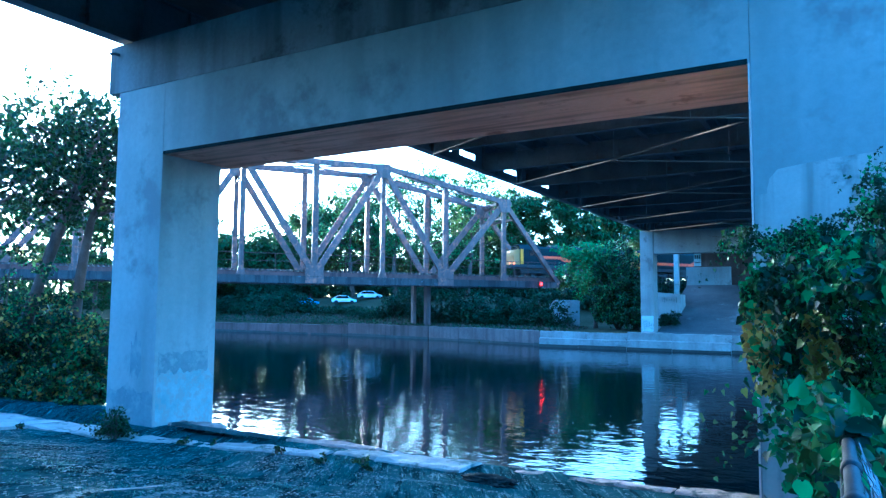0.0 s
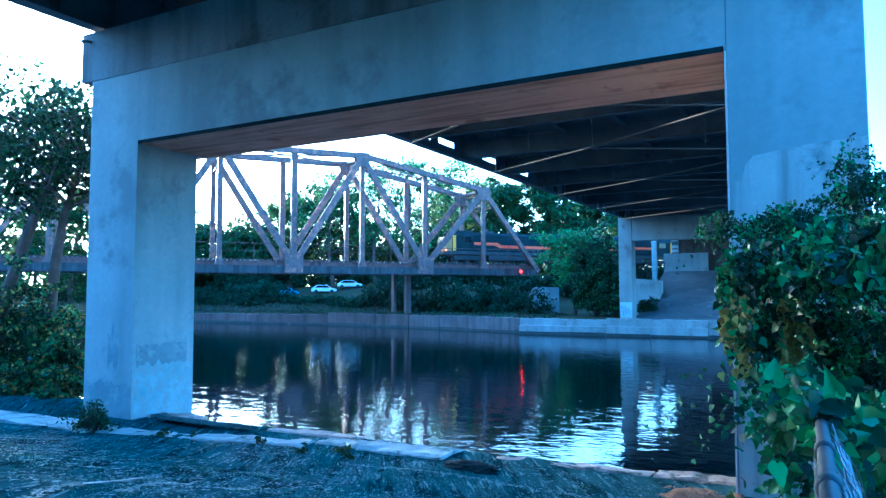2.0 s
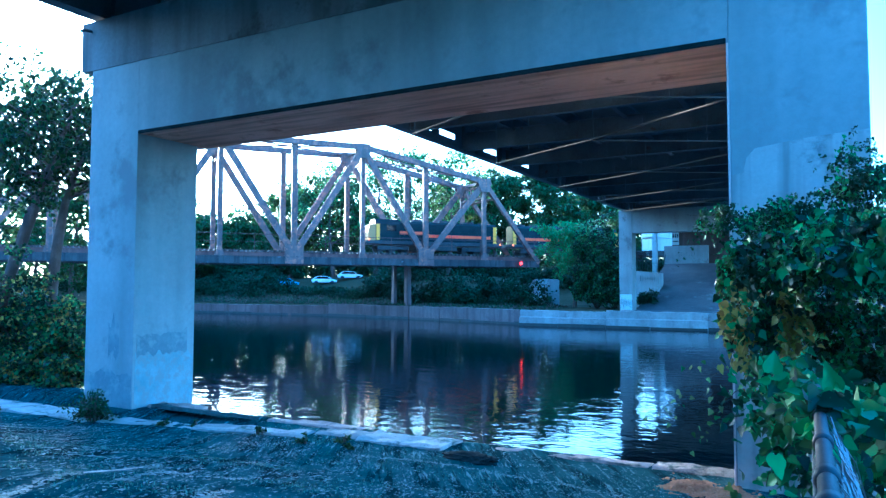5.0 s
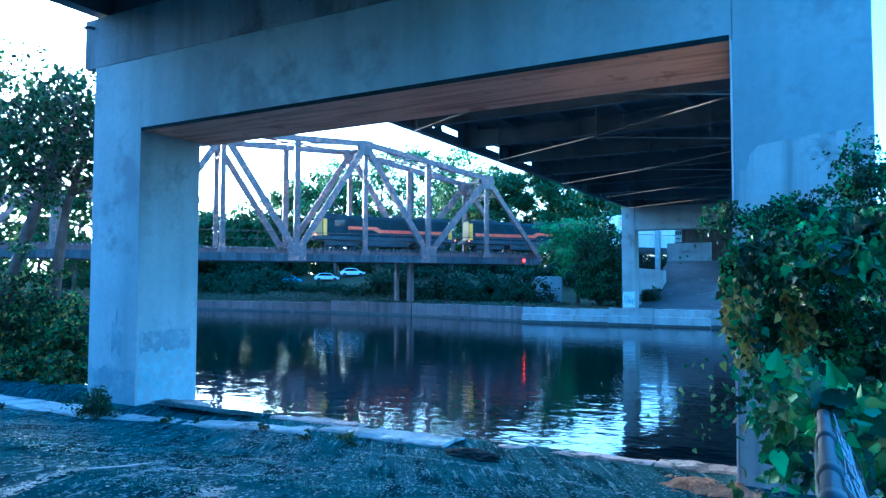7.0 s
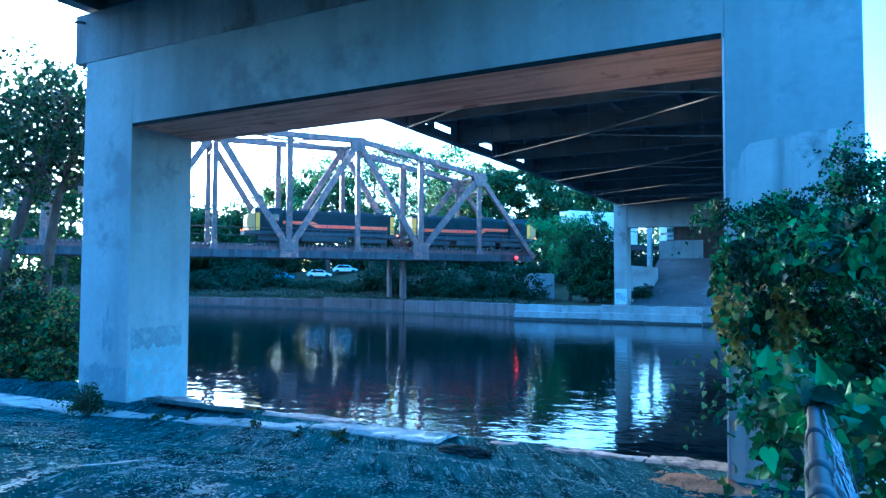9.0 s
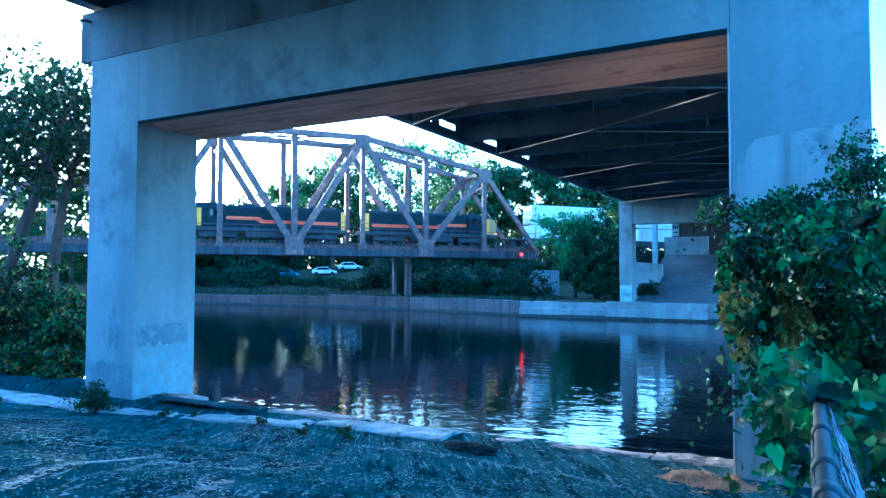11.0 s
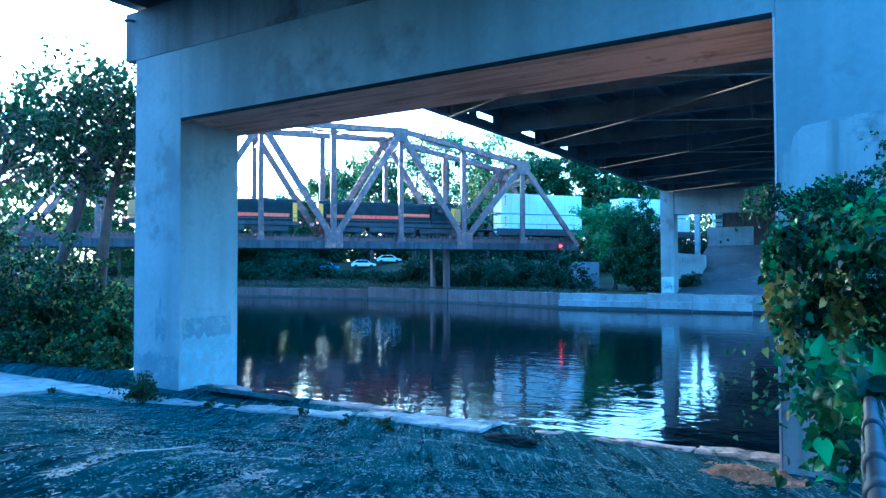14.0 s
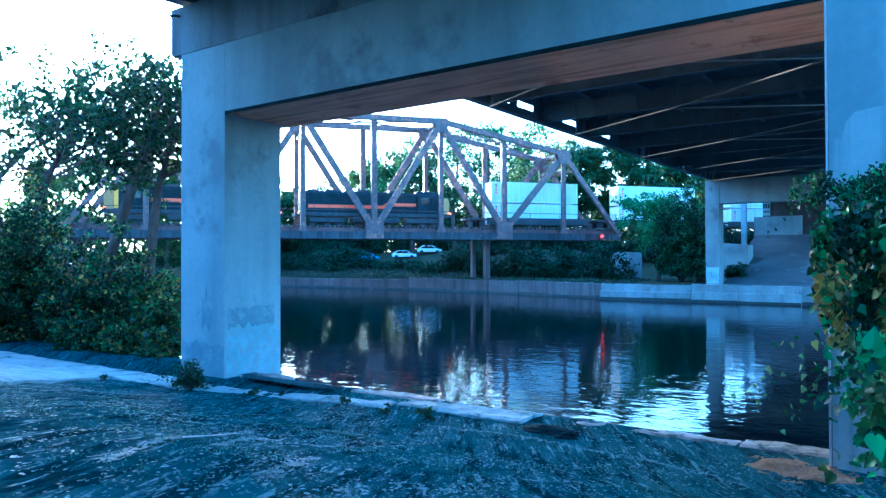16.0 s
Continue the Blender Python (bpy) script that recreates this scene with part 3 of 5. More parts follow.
def far_pier():
    root = thing("far_pier", (-10, 79, 1.7), "pale concrete bridge pier with graffiti at its foot", "bridge pier")
    for x0 in (-20.7, -0.6):
        bm = bmesh.new()
        box(bm, x0, x0 + 1.45, 77.9, 79.6, -0.5, 12.9, 0.04)
        part("column", bm, FAR_CONCRETE, root)
    bm = bmesh.new()
    box(bm, -19.23, -0.62, 77.96, 79.5, 10.35, 12.88, 0.03)
    part("cap", bm, FAR_CONCRETE, root)
    bm = bmesh.new()
    box(bm, -20.62, -19.33, 77.885, 77.897, 1.9, 3.6)
    part("paint_patch", bm, PALE_PAINT, root, "pale painted panel with dark scrawl")
    strokes(root, Vector((-20.5, 77.88, 2.1)), 1.05, 1.2, 6, 2, 0.13)
    return root


def bridge_deck():
    root = thing("bridge_deck", (-10, 40, 12.95), "dark steel girder road bridge deck over the river", "bridge")
    y0, y1 = -34.0, 118.0
    gx = [-20.3 + 3.43 * k for k in range(7)]
    for k, x in enumerate(gx):
        bm = bmesh.new()
        if k == 6:
            ibeam(bm, (x, y0, 13.9), (x, y1, 13.9), 0.5, 1.86, 0.05)
        elif k:
            ibeam(bm, (x, y0, 14.4), (x, y1, 14.4), 0.28, 0.86, 0.04)
        else:
            # the outer girder's web has openings that let the sky through
            bar(bm, (x, y0, 12.995), (x, y1, 12.995), 0.5, 0.05)
            bar(bm, (x, y0, 14.805), (x, y1, 14.805), 0.5, 0.05)
            box(bm, x - 0.018, x + 0.018, y0, y1, 13.02, 13.52)
            box(bm, x - 0.018, x + 0.018, y0, y1, 13.88, 14.78)
            a = y0
            for b, c in ((34.5, 35.4), (36.3, 38.3), (42.4, 44.5), (48.6, 50.4), (y1, y1)):
                box(bm, x - 0.018, x + 0.018, a, b, 13.52, 13.88)
                a = c
        y = y0 + 1.0
        while y < y1 and k in (0, 6):
            for s in () if any(a - 0.2 < y < b + 0.2 for a, b in ((34.5, 35.4), (36.3, 38.3), (42.4, 44.5), (48.6, 50.4))) else ((-1, 1) if k else (1,)):
                bar(bm, (x + s * 0.12, y, 13.02), (x + s * 0.12, y, 14.78), 0.2, 0.025, (0, 1, 0))
            y += 1.9
        part("girder" if k in (0, 6) else "stringer", bm, GIRDER, root)
    bm = bmesh.new()
    box(bm, -21.1, 1.2, y0, y1, 14.84, 15.15)
    part("deck_slab", bm, DECK_UNDER, root)
    for x in (-21.05, 1.05):
        bm = bmesh.new()
        box(bm, x - 0.12, x + 0.22, y0, y1, 15.15, 16.0, 0.03)
        part("parapet", bm, CONCRETE, root)
    # cross girders between the two main girders, stiffened like them
    for y in (20.5, 26.5, 33.0, 39.5, 46.0, 52.5, 59.0, 65.5, 72.0, 84.0, 91.0, 104.0, 8.0, 2.0, -4.0):
        bm = bmesh.new()
        ibeam(bm, (-20.26, y, 13.6), (0.24, y, 13.6), 0.36, 1.15, 0.045)
        x = -19.4
        while x < 0:
            bar(bm, (x, y - 0.09, 13.1), (x, y - 0.09, 14.1), 0.025, 0.17, (1, 0, 0))
            x += 1.28
        part("cross_girder", bm, GIRDER, root)
    # a long zigzag of flat bars hung below the girders, low enough for the sun to reach their western halves
    for m in (24.5, 33.85, 45.0, 54.6, 63.6):
        node, west, east, near = (-10.4, m), (-17.35, m + 3.95), (-2.6, m + 4.64), (-0.17, m - 7.2)
        for p, q in ((west, node), (node, near), (node, east)):
            bm = bmesh.new()
            bar(bm, (p[0], p[1], 11.72), (q[0], q[1], 11.72), 0.12, 0.05)
            part("brace", bm, BRACE, root)
        for p, q, f in ((west, node, 0.02), (west, node, 0.4), (node, east, 0.02), (node, east, 0.65), (node, near, 0.97)):
            bm = bmesh.new()
            x, y = p[0] + (q[0] - p[0]) * f, p[1] + (q[1] - p[1]) * f
            bar(bm, (x, y, 11.7), (x, y, 14.84), 0.045, 0.045)
            part("hanger", bm, GIRDER, root)


def far_abutment():
    bm = bmesh.new()
    prism(bm, [(76.0, 1.0), (76.0, 1.75), (78.5, 1.9), (94.0, 7.4), (119.0, 7.4), (119.0, 1.0)], "x", -19.0, 6.0)
    solid("slope_paving", bm, GRAVEL, "grey paved slope under the bridge end", "slope", "structure")
    root = thing("end_pier", (-16, 96, 7.4), "pale concrete end pier with a low graffitied infill wall", "bridge pier")
    for x0, x1, z0, z1, mat, nm in ((-19.35, -13.9, 7.2, 9.75, FAR_CONCRETE, "infill_wall"), (-20.9, -20.3, 6.0, 12.0, PALE_PAINT, "column"), (-9.0, -8.0, 7.2, 12.0, CONCRETE, "column"), (-1.0, 0.0, 7.2, 12.0, CONCRETE, "column")):
        bm = bmesh.new()
        box(bm, x0, x1, 95.2, 95.9, z0, z1, 0.03)
        part(nm, bm, mat, root)
    bm = bmesh.new()
    box(bm, -20.6, 1.0, 95.0, 96.2, 12.02, 12.9, 0.03)
    part("cap", bm, CONCRETE, root)
    # The recess lies in shade; that shade is put into the wall's dark colour.
    bm = bmesh.new()
    box(bm, -18.6, 1.0, 96.6, 97.4, 7.0, 12.9, 0.03)
    part("back_wall", bm, BROWN_WALL, root, "recessed wall behind the infill, its shade put into a dark colour")
    strokes(root, Vector((-17.9, 95.185, 8.25)), 2.6, 0.75, 8, 5, 0.14)
    bm = bmesh.new()
    box(bm, -18.58, -17.7, 96.5, 96.58, 9.95, 11.6, 0.02)
    board = part("notice_board", bm, PALE_PAINT, root, "white board with dark bars of writing")
    for k in range(3):
        bm = bmesh.new()
        box(bm, -18.5 + k * 0.27, -18.3 + k * 0.27, 96.486, 96.498, 10.9, 11.4)
        part("writing_bar", bm, INK, board)
    bm = bmesh.new()
    box(bm, -18.48, -17.8, 96.486, 96.498, 10.35, 10.5)
    part("writing_bar", bm, INK, board)
    fence_root = thing("railing", (-22.2, 96.5, ground_z(-22.2, 96.5)), "dark steel railing with thin uprights behind the pier", "railing")
    for z in (8.0, 8.9):
        bm = bmesh.new()
        bar(bm, (-23.6, 96.5, z), (-21.0, 96.5, z), 0.06, 0.08)
        part("rail", bm, UNDER_PAINT, fence_root)
    for k in range(8):
        bm = bmesh.new()
        x = -23.5 + k * 0.34
        bar(bm, (x, 96.5, ground_z(x, 96.5) - 0.1), (x, 96.5, 8.95), 0.05, 0.05)
        part("upright", bm, UNDER_PAINT, fence_root)
    for x, y, dx, h in ((-19.75, 93.2, 0.14, 1.5), (-19.05, 93.0, 0.3, 1.75)):
        bm = bmesh.new()
        z = 1.9 + (y - 78.5) * 5.5 / 15.5 if x > -19 else 6.8
        tube(bm, [(x, y, z - 0.3), (x + dx, y, z + h)], 0.05, 8)
        solid("leaning_pole", bm, UNDER_PAINT, "thin dark pole leaning on the paved slope", "pole", group="leaning poles")
    bm = bmesh.new()
    box(bm, -18.2, 8.0, 117.0, 119.0, 6.5, 12.9, 0.05)
    solid("wall_abutment", bm, CONCRETE, "grey concrete abutment wall at the bridge end", "abutment", "structure")
    block = thing("concrete_block", (-18.8, 85, 3.6), "pale concrete block with dark scrawled graffiti", "block")
    bm = bmesh.new()
    prism(bm, [(-20.4, 2.0), (-17.7, 2.0), (-17.7, 4.65), (-17.7, 6.05), (-20.4, 6.3)], "y", 84.0, 86.5, 0.05)
    part("body", bm, FAR_CONCRETE, block)
    strokes(block, Vector((-19.9, 83.985, 5.1)), 1.9, 0.7, 7, 8, 0.13)


def strokes(root, at, w, h, n, seed, thick):
    """Scrawled paint that cannot be read: short plain bars, 4 mm proud of a wall that faces the river."""
    rng = random.Random(seed)
    for k in range(n):
        x = at.x + w * (k + 0.3) / n
        bm = bmesh.new()
        a = Vector((x, at.y, at.z + rng.uniform(-0.1, 0.35) * h))
        b = Vector((x, at.y, at.z + rng.uniform(0.5, 1.0) * h))
        bar(bm, a, b, 0.008, thick)
        part("paint_bar", bm, INK, root)


near_pier()
far_pier()
bridge_deck()
far_abutment()


# ---- the railway truss bridge; its own axis runs along the track ----
TRACK_AT = Vector((-43.2, 90.3, 0))
TRACK_WAY = Vector((-5.35, -7.233, 0)).normalized()
TRACK_TURN = math.degrees(math.atan2(TRACK_WAY.y, TRACK_WAY.x))
BAY = 9.0
RAIL = 9.0
TOPS = {0: 19.3, 2: 22.8, 4: 22.8, 6: 19.3}


def truss_bridge():
    root = thing("truss_bridge", tuple(TRACK_AT), "old weathered steel railway truss bridge, silver-grey and rusty", "bridge", rz=TRACK_TURN)

    def put(name, bm, mat, label=""):
        return part(name, bm, mat, root, label, local=True)

    z0, z1 = 7.2, 8.15
    for y in (0.0, -7.0):
        for k in range(-1, 13):
            a, b = k * BAY, (k + 1) * BAY
            bm = bmesh.new()
            for o in (-0.22, 0.22):
                bar(bm, (a, y + o, 7.68), (b, y + o, 7.68), 0.05, 0.9)
            bar(bm, (a, y, z0 + 0.04), (b, y, z0 + 0.04), 0.62, 0.06)
            bar(bm, (a, y, z1 - 0.04), (b, y, z1 - 0.04), 0.62, 0.06)
            put("bottom_chord", bm, TRUSS_DARK)
        ks = sorted(TOPS)
        for a, b in zip(ks, ks[1:]):
            bm = bmesh.new()
            bar(bm, (a * BAY, y, TOPS[a]), (b * BAY, y, TOPS[b]), 0.6, 0.7)
            put("top_chord", bm, TRUSS)
        for a, b in ((-1, 0), (7, 6)):
            bm = bmesh.new()
            bar(bm, (a * BAY, y, 7.8), (b * BAY, y, TOPS[b]), 0.5, 0.62)
            put("end_post", bm, TRUSS)
        for k in range(0, 7):
            top = TOPS[k] if k in TOPS else (TOPS[k - 1] + TOPS[k + 1]) / 2
            bm = bmesh.new()
            w = 0.34 if k % 2 else 0.27
            for o in (-w, w):
                bar(bm, (k * BAY + o, y, 7.9), (k * BAY + o, y, top), 0.07, 0.4, (0, 1, 0))
            bar(bm, (k * BAY, y, 7.9), (k * BAY, y, top), 2 * w - 0.07, 0.16, (0, 1, 0))
            put("post", bm, TRUSS)
            bm = bmesh.new()
            if k % 2:
                box(bm, k * BAY - 1.15, k * BAY + 1.15, y + 0.27, y + 0.31, 7.25, 9.5)
                box(bm, k * BAY - 1.15, k * BAY + 1.15, y - 0.31, y - 0.27, 7.25, 9.5)
            else:
                prism(bm, [(k * BAY - 0.6, 8.1), (k * BAY + 0.6, 8.1), (k * BAY + 0.25, 9.2), (k * BAY - 0.25, 9.2)], "y", y - 0.2, y + 0.22)
            put("gusset", bm, TRUSS)
            if k in TOPS:
                bm = bmesh.new()
                for o in (-0.37, 0.33):
                    prism(bm, [(k * BAY - 1.1, top - 0.2), (k * BAY - 0.6, top - 1.5), (k * BAY + 0.6, top - 1.5), (k * BAY + 1.1, top - 0.2), (k * BAY + 0.8, top + 0.4), (k * BAY - 0.8, top + 0.4)], "y", y + o, y + o + 0.04)
                put("gusset", bm, TRUSS)
        for k in range(1, 7, 2):
            for e in (k - 1, k + 1):
                bm = bmesh.new()
                for o in (-0.2, 0.2):
                    bar(bm, (k * BAY, y + o, 8.3), (e * BAY, y + o, TOPS[e] - 0.2), 0.08, 0.78)
                bar(bm, (k * BAY, y, 8.3), (e * BAY, y, TOPS[e] - 0.2), 0.32, 0.6)
                put("diagonal", bm, TRUSS)
    # floor: cross girders, stringers, sleepers, rails
    for k in range(-1, 14):
        bm = bmesh.new()
        ibeam(bm, (k * BAY, -6.7, 8.0), (k * BAY, -0.3, 8.0), 0.4, 1.2)
        put("floor_beam", bm, TRUSS_RUST)
    for y in (-2.4, -4.6):
        bm = bmesh.new()
        ibeam(bm, (-BAY, y, 8.2), (13 * BAY, y, 8.2), 0.35, 1.0)
        put("stringer", bm, TRUSS_RUST)
    bm = bmesh.new()
    bar(bm, (-BAY, -0.75, 8.4), (13 * BAY, -0.75, 8.4), 0.08, 0.58)
    put("walkway_girder", bm, TRUSS_RUST, "rusty brown side girder of the track floor")
    for i in range(int(14 * BAY / 0.55)):
        x = -BAY + 0.3 + i * 0.55
        bm = bmesh.new()
        box(bm, x - 0.13, x + 0.13, -5.2, -0.55 - 0.06 * math.sin(i * 7.3), 8.7, 8.94)
        put("sleeper", bm, TIMBER)
    for y in (-2.78, -4.22):
        bm = bmesh.new()
        bar(bm, (-BAY, y, 8.97), (13 * BAY, y, 8.97), 0.07, 0.13)
        put("rail", bm, TRUSS_RUST)
    for z, r in ((9.95, 0.025), (10.9, 0.045)):
        bm = bmesh.new()
        tube(bm, [(-BAY, -0.5, z), (13 * BAY, -0.5, z)], r, 6)
        put("handrail", bm, TRUSS_RUST)
    for i in range(int(14 * BAY / 4.5)):
        bm = bmesh.new()
        x = -BAY + 0.3 + i * 4.5
        bar(bm, (x, -0.5, 8.9), (x, -0.5, 10.92), 0.06, 0.06)
        put("rail_post", bm, TRUSS_RUST)
    # bracing overhead
    for k in sorted(TOPS):
        bm = bmesh.new()
        bar(bm, (k * BAY, 0, TOPS[k]), (k * BAY, -7, TOPS[k]), 0.3, 0.4)
        bar(bm, (k * BAY, 0, TOPS[k] - 2.2), (k * BAY, -7, TOPS[k] - 2.2), 0.2, 0.3)
        for i in range(6):
            a, b = -7 * i / 6, -7 * (i + 1) / 6
            zz = (TOPS[k] - 2.2, TOPS[k] - 0.1)
            bar(bm, (k * BAY, a, zz[i % 2]), (k * BAY, b, zz[1 - i % 2]), 0.1, 0.1)
        put("portal_frame", bm, TRUSS)
    # latticed portal struts between the sloping end posts
    for a, b in ((-1, 0), (7, 6)):
        foot, head = Vector((a * BAY, 0, 7.8)), Vector((b * BAY, 0, TOPS[b]))
        low, high = foot.lerp(head, 0.8), foot.lerp(head, 0.96)
        over = Vector((0, -7, 0))
        bm = bmesh.new()
        bar(bm, low, low + over, 0.26, 0.3)
        bar(bm, high, high + over, 0.26, 0.3)
        for i in range(8):
            p, q = (low, high) if i % 2 else (high, low)
            bar(bm, p + over * (i / 8), q + over * ((i + 1) / 8), 0.12, 0.12)
        put("portal_strut", bm, TRUSS)
    ks = sorted(TOPS)
    for a, b in zip(ks, ks[1:]):
        for s in (0, 1):
            bm = bmesh.new()
            bar(bm, (a * BAY, -7 * s, TOPS[a]), (b * BAY, -7 * (1 - s), TOPS[b]), 0.18, 0.18)
            put("top_brace", bm, TRUSS)
    return root


def truss_pier(x, y0, y1, z_top, half, label, mat):
    bm = bmesh.new()
    box(bm, x - half, x + half, y0, y1, -1.0, z_top, 0.06)
    me = mesh_of(bm, "truss_pier", mat)
    ob = tagged(new("truss_pier", me), label, "bridge pier")
    ob.matrix_world = Matrix.Translation(TRACK_AT) @ pose(0, 0, 0, 0, 0, TRACK_TURN)
    return ob


def signal_lamp():
    root = thing("signal_lamp", tuple(TRACK_AT + TRACK_WAY * -5.7 + Vector((TRACK_WAY.y * -1, TRACK_WAY.x, 0)) * 0.5 + Vector((0, 0, 7.3))), "small red lit navigation lamp on the truss", "signal lamp", rz=TRACK_TURN)
    bm = bmesh.new()
    box(bm, -0.22, 0.22, -0.3, 0.1, 0.0, 0.9, 0.03)
    part("housing", bm, TRUSS_RUST, root, local=True)
    bm = bmesh.new()
    bmesh.ops.create_uvsphere(bm, u_segments=14, v_segments=8, radius=0.2, matrix=pose(0, 0.22, 0.45))
    part("lens", bm, RED_LAMP, root, "glowing red lens", local=True, smooth=True)


truss_bridge()
truss_pier(10.4, -3.6, -2.4, 7.5, 0.3, "rust-stained concrete pier under the truss", BROWN_WALL)
truss_pier(11.4, -6.2, -5.2, 7.5, 0.22, "rust-stained concrete pier under the truss", BROWN_WALL)
truss_pier(63.0, -8.0, 1.0, 7.15, 1.2, "rust-stained concrete pier under the truss", BROWN_WALL)
truss_pier(-9.6, -8.0, 1.6, 5.5, 2.0, "streaked grey concrete abutment pier under the truss end", BANK_WALL)
signal_lamp()


# ---- the train: two locomotives, then stacked containers ----
BLACK_PAINT = grainy("loco_black", (0.01, 0.014, 0.014), (0.024, 0.028, 0.028), 1.0, 0.65, bump=0.05, spread=0, spec=0.2)
ORANGE_PAINT = grainy("loco_orange", (0.75, 0.1, 0.02), (0.82, 0.14, 0.03), 1.0, 0.45, bump=0.03, spread=0.05)
RED_PAINT = grainy("letter_red", (0.75, 0.05, 0.02), (0.8, 0.08, 0.03), 1.0, 0.45, bump=0, spread=0.1)
YELLOW_PAINT = grainy("loco_yellow", (0.8, 0.36, 0.01), (0.88, 0.42, 0.02), 1.0, 0.45, bump=0.03, spread=0.05)
NOSE_PAINT = grainy("faded_nose_yellow", (0.36, 0.2, 0.05), (0.46, 0.27, 0.08), 1.0, 0.6, bump=0.05, spread=0.05)
WHITE_PAINT = grainy("container_white", (0.72, 0.66, 0.61), (0.82, 0.77, 0.72), 0.8, 0.5, bump=0.05, spread=0.08, streak=0.2)
UNDER_STEEL = grainy("underframe_steel", (0.03, 0.03, 0.03), (0.07, 0.06, 0.055), 1.5, 0.7, bump=0.2)
GLASS_DARK = grainy("cab_glass", (0.01, 0.012, 0.015), (0.015, 0.018, 0.02), 1.0, 0.08, bump=0, spread=0)
HEADLIGHT = glowing("headlight", (1.0, 0.6, 0.35), 0.12)
MARKER = glowing("ditch_light", (1.0, 0.16, 0.03), 0.3)
SPEED, NOSE_AT = 3.84, -2.0


def locomotive(label):
    """A long-hood diesel; its nose is at local x = 0 and it stretches back to x = -21.6, wheels on z = 0."""
    root = thing("locomotive", (0, 0, 0), label, "locomotive", "locomotives of the train")

    def put(name, bm, mat, parent=root, lab="", sm=False):
        return part(name, bm, mat, parent, lab, local=True, smooth=sm)

    bm = bmesh.new()
    box(bm, -21.3, -0.4, -1.5, 1.5, 1.15, 1.62, 0.05)
    put("underframe", bm, UNDER_STEEL)
    bm = bmesh.new()
    prism(bm, [(-1.0, 1.62), (1.0, 1.62), (1.0, 4.1), (0.65, 4.45), (-0.65, 4.45), (-1.0, 4.1)], "x", -20.6, -5.2, 0.04)
    hood = put("hood", bm, BLACK_PAINT)
    for s in (-1, 1):
        bm = bmesh.new()
        # the stripe runs low along the hood and steps up towards the cab
        prism(bm, [(-19.6, 2.25), (-9.6, 2.25), (-8.9, 2.6), (-5.3, 2.6), (-5.3, 3.02), (-9.3, 3.02), (-10.0, 2.68), (-19.6, 2.68)], "y", s * 1.012 - 0.01, s * 1.012 + 0.01)
        put("stripe", bm, ORANGE_PAINT, hood, "broad orange stripe with a step")
        bm = bmesh.new()
        box(bm, -20.58, -20.05, s * 1.014 - 0.012, s * 1.014 + 0.012, 1.66, 4.05)
        put("hood_end_band", bm, YELLOW_PAINT, hood, "yellow band at the hood end")
        for i in range(9):
            bm = bmesh.new()
            box(bm, -19.9 + i * 1.6, -18.6 + i * 1.6, s * 1.012 - 0.012, s * 1.012 + 0.012, 3.05, 3.95)
            put("hood_door", bm, BLACK_PAINT, hood)
    bm = bmesh.new()
    prism(bm, [(-0.96, 1.66), (0.96, 1.66), (0.96, 4.05), (0.62, 4.38), (-0.62, 4.38), (-0.96, 4.05)], "x", -20.63, -20.595)
    put("hood_end", bm, NOSE_PAINT, hood, "dull yellow hood end")
    bm = bmesh.new()
    prism(bm, [(-1.52, 1.62), (1.52, 1.62), (1.52, 3.9), (0.9, 4.62), (-0.9, 4.62), (-1.52, 3.9)], "x", -5.2, -1.77, 0.05)
    cab = put("cab", bm, BLACK_PAINT, lab="black driver's cab with a yellow front band")
    for s in (-1, 1):
        bm = bmesh.new()
        box(bm, -2.3, -1.8, s * 1.535 - 0.012, s * 1.535 + 0.012, 1.7, 3.88)
        put("front_band", bm, YELLOW_PAINT, cab)
    for s in (-1, 1):
        bm = bmesh.new()
        box(bm, -4.7, -3.3, s * 1.53 - 0.01, s * 1.53 + 0.01, 2.95, 3.75)
        put("cab_window", bm, GLASS_DARK, cab)
    bm = bmesh.new()
    box(bm, -1.765, -1.745, -1.2, 1.2, 3.87, 4.35)
    put("windscreen", bm, GLASS_DARK, cab)
    bm = bmesh.new()
    prism(bm, [(-1.75, 1.62), (-0.75, 1.62), (-0.7, 3.0), (-0.9, 3.75), (-1.75, 3.85)], "y", -1.46, 1.46, 0.06)
    put("nose", bm, NOSE_PAINT, lab="broad dull yellow nose")
    for s in (-1, 1):
        for i in range(7):
            bm = bmesh.new()
            box(bm, -10.7 - i * 0.62, -10.3 - i * 0.62, s * 1.026 - 0.004, s * 1.026 + 0.004, 2.3, 2.63)
            put("letter_bar", bm, RED_PAINT)
    for i, x in enumerate((-8.2, -12.4, -16.5, -18.8)):
        bm = bmesh.new()
        if i < 2:
            box(bm, x - 0.7, x + 0.7, -0.55, 0.55, 4.42, 4.75, 0.08)
        else:
            drum(bm, (x, 0, 4.52), (0, 0, 1), 0.75, 0.3, 18)
        put("roof_fan" if i > 1 else "exhaust_housing", bm, UNDER_STEEL)
    bm = bmesh.new()
    box(bm, -14.0, -7.6, -1.4, 1.4, 0.35, 1.15, 0.2)
    put("fuel_tank", bm, UNDER_STEEL)
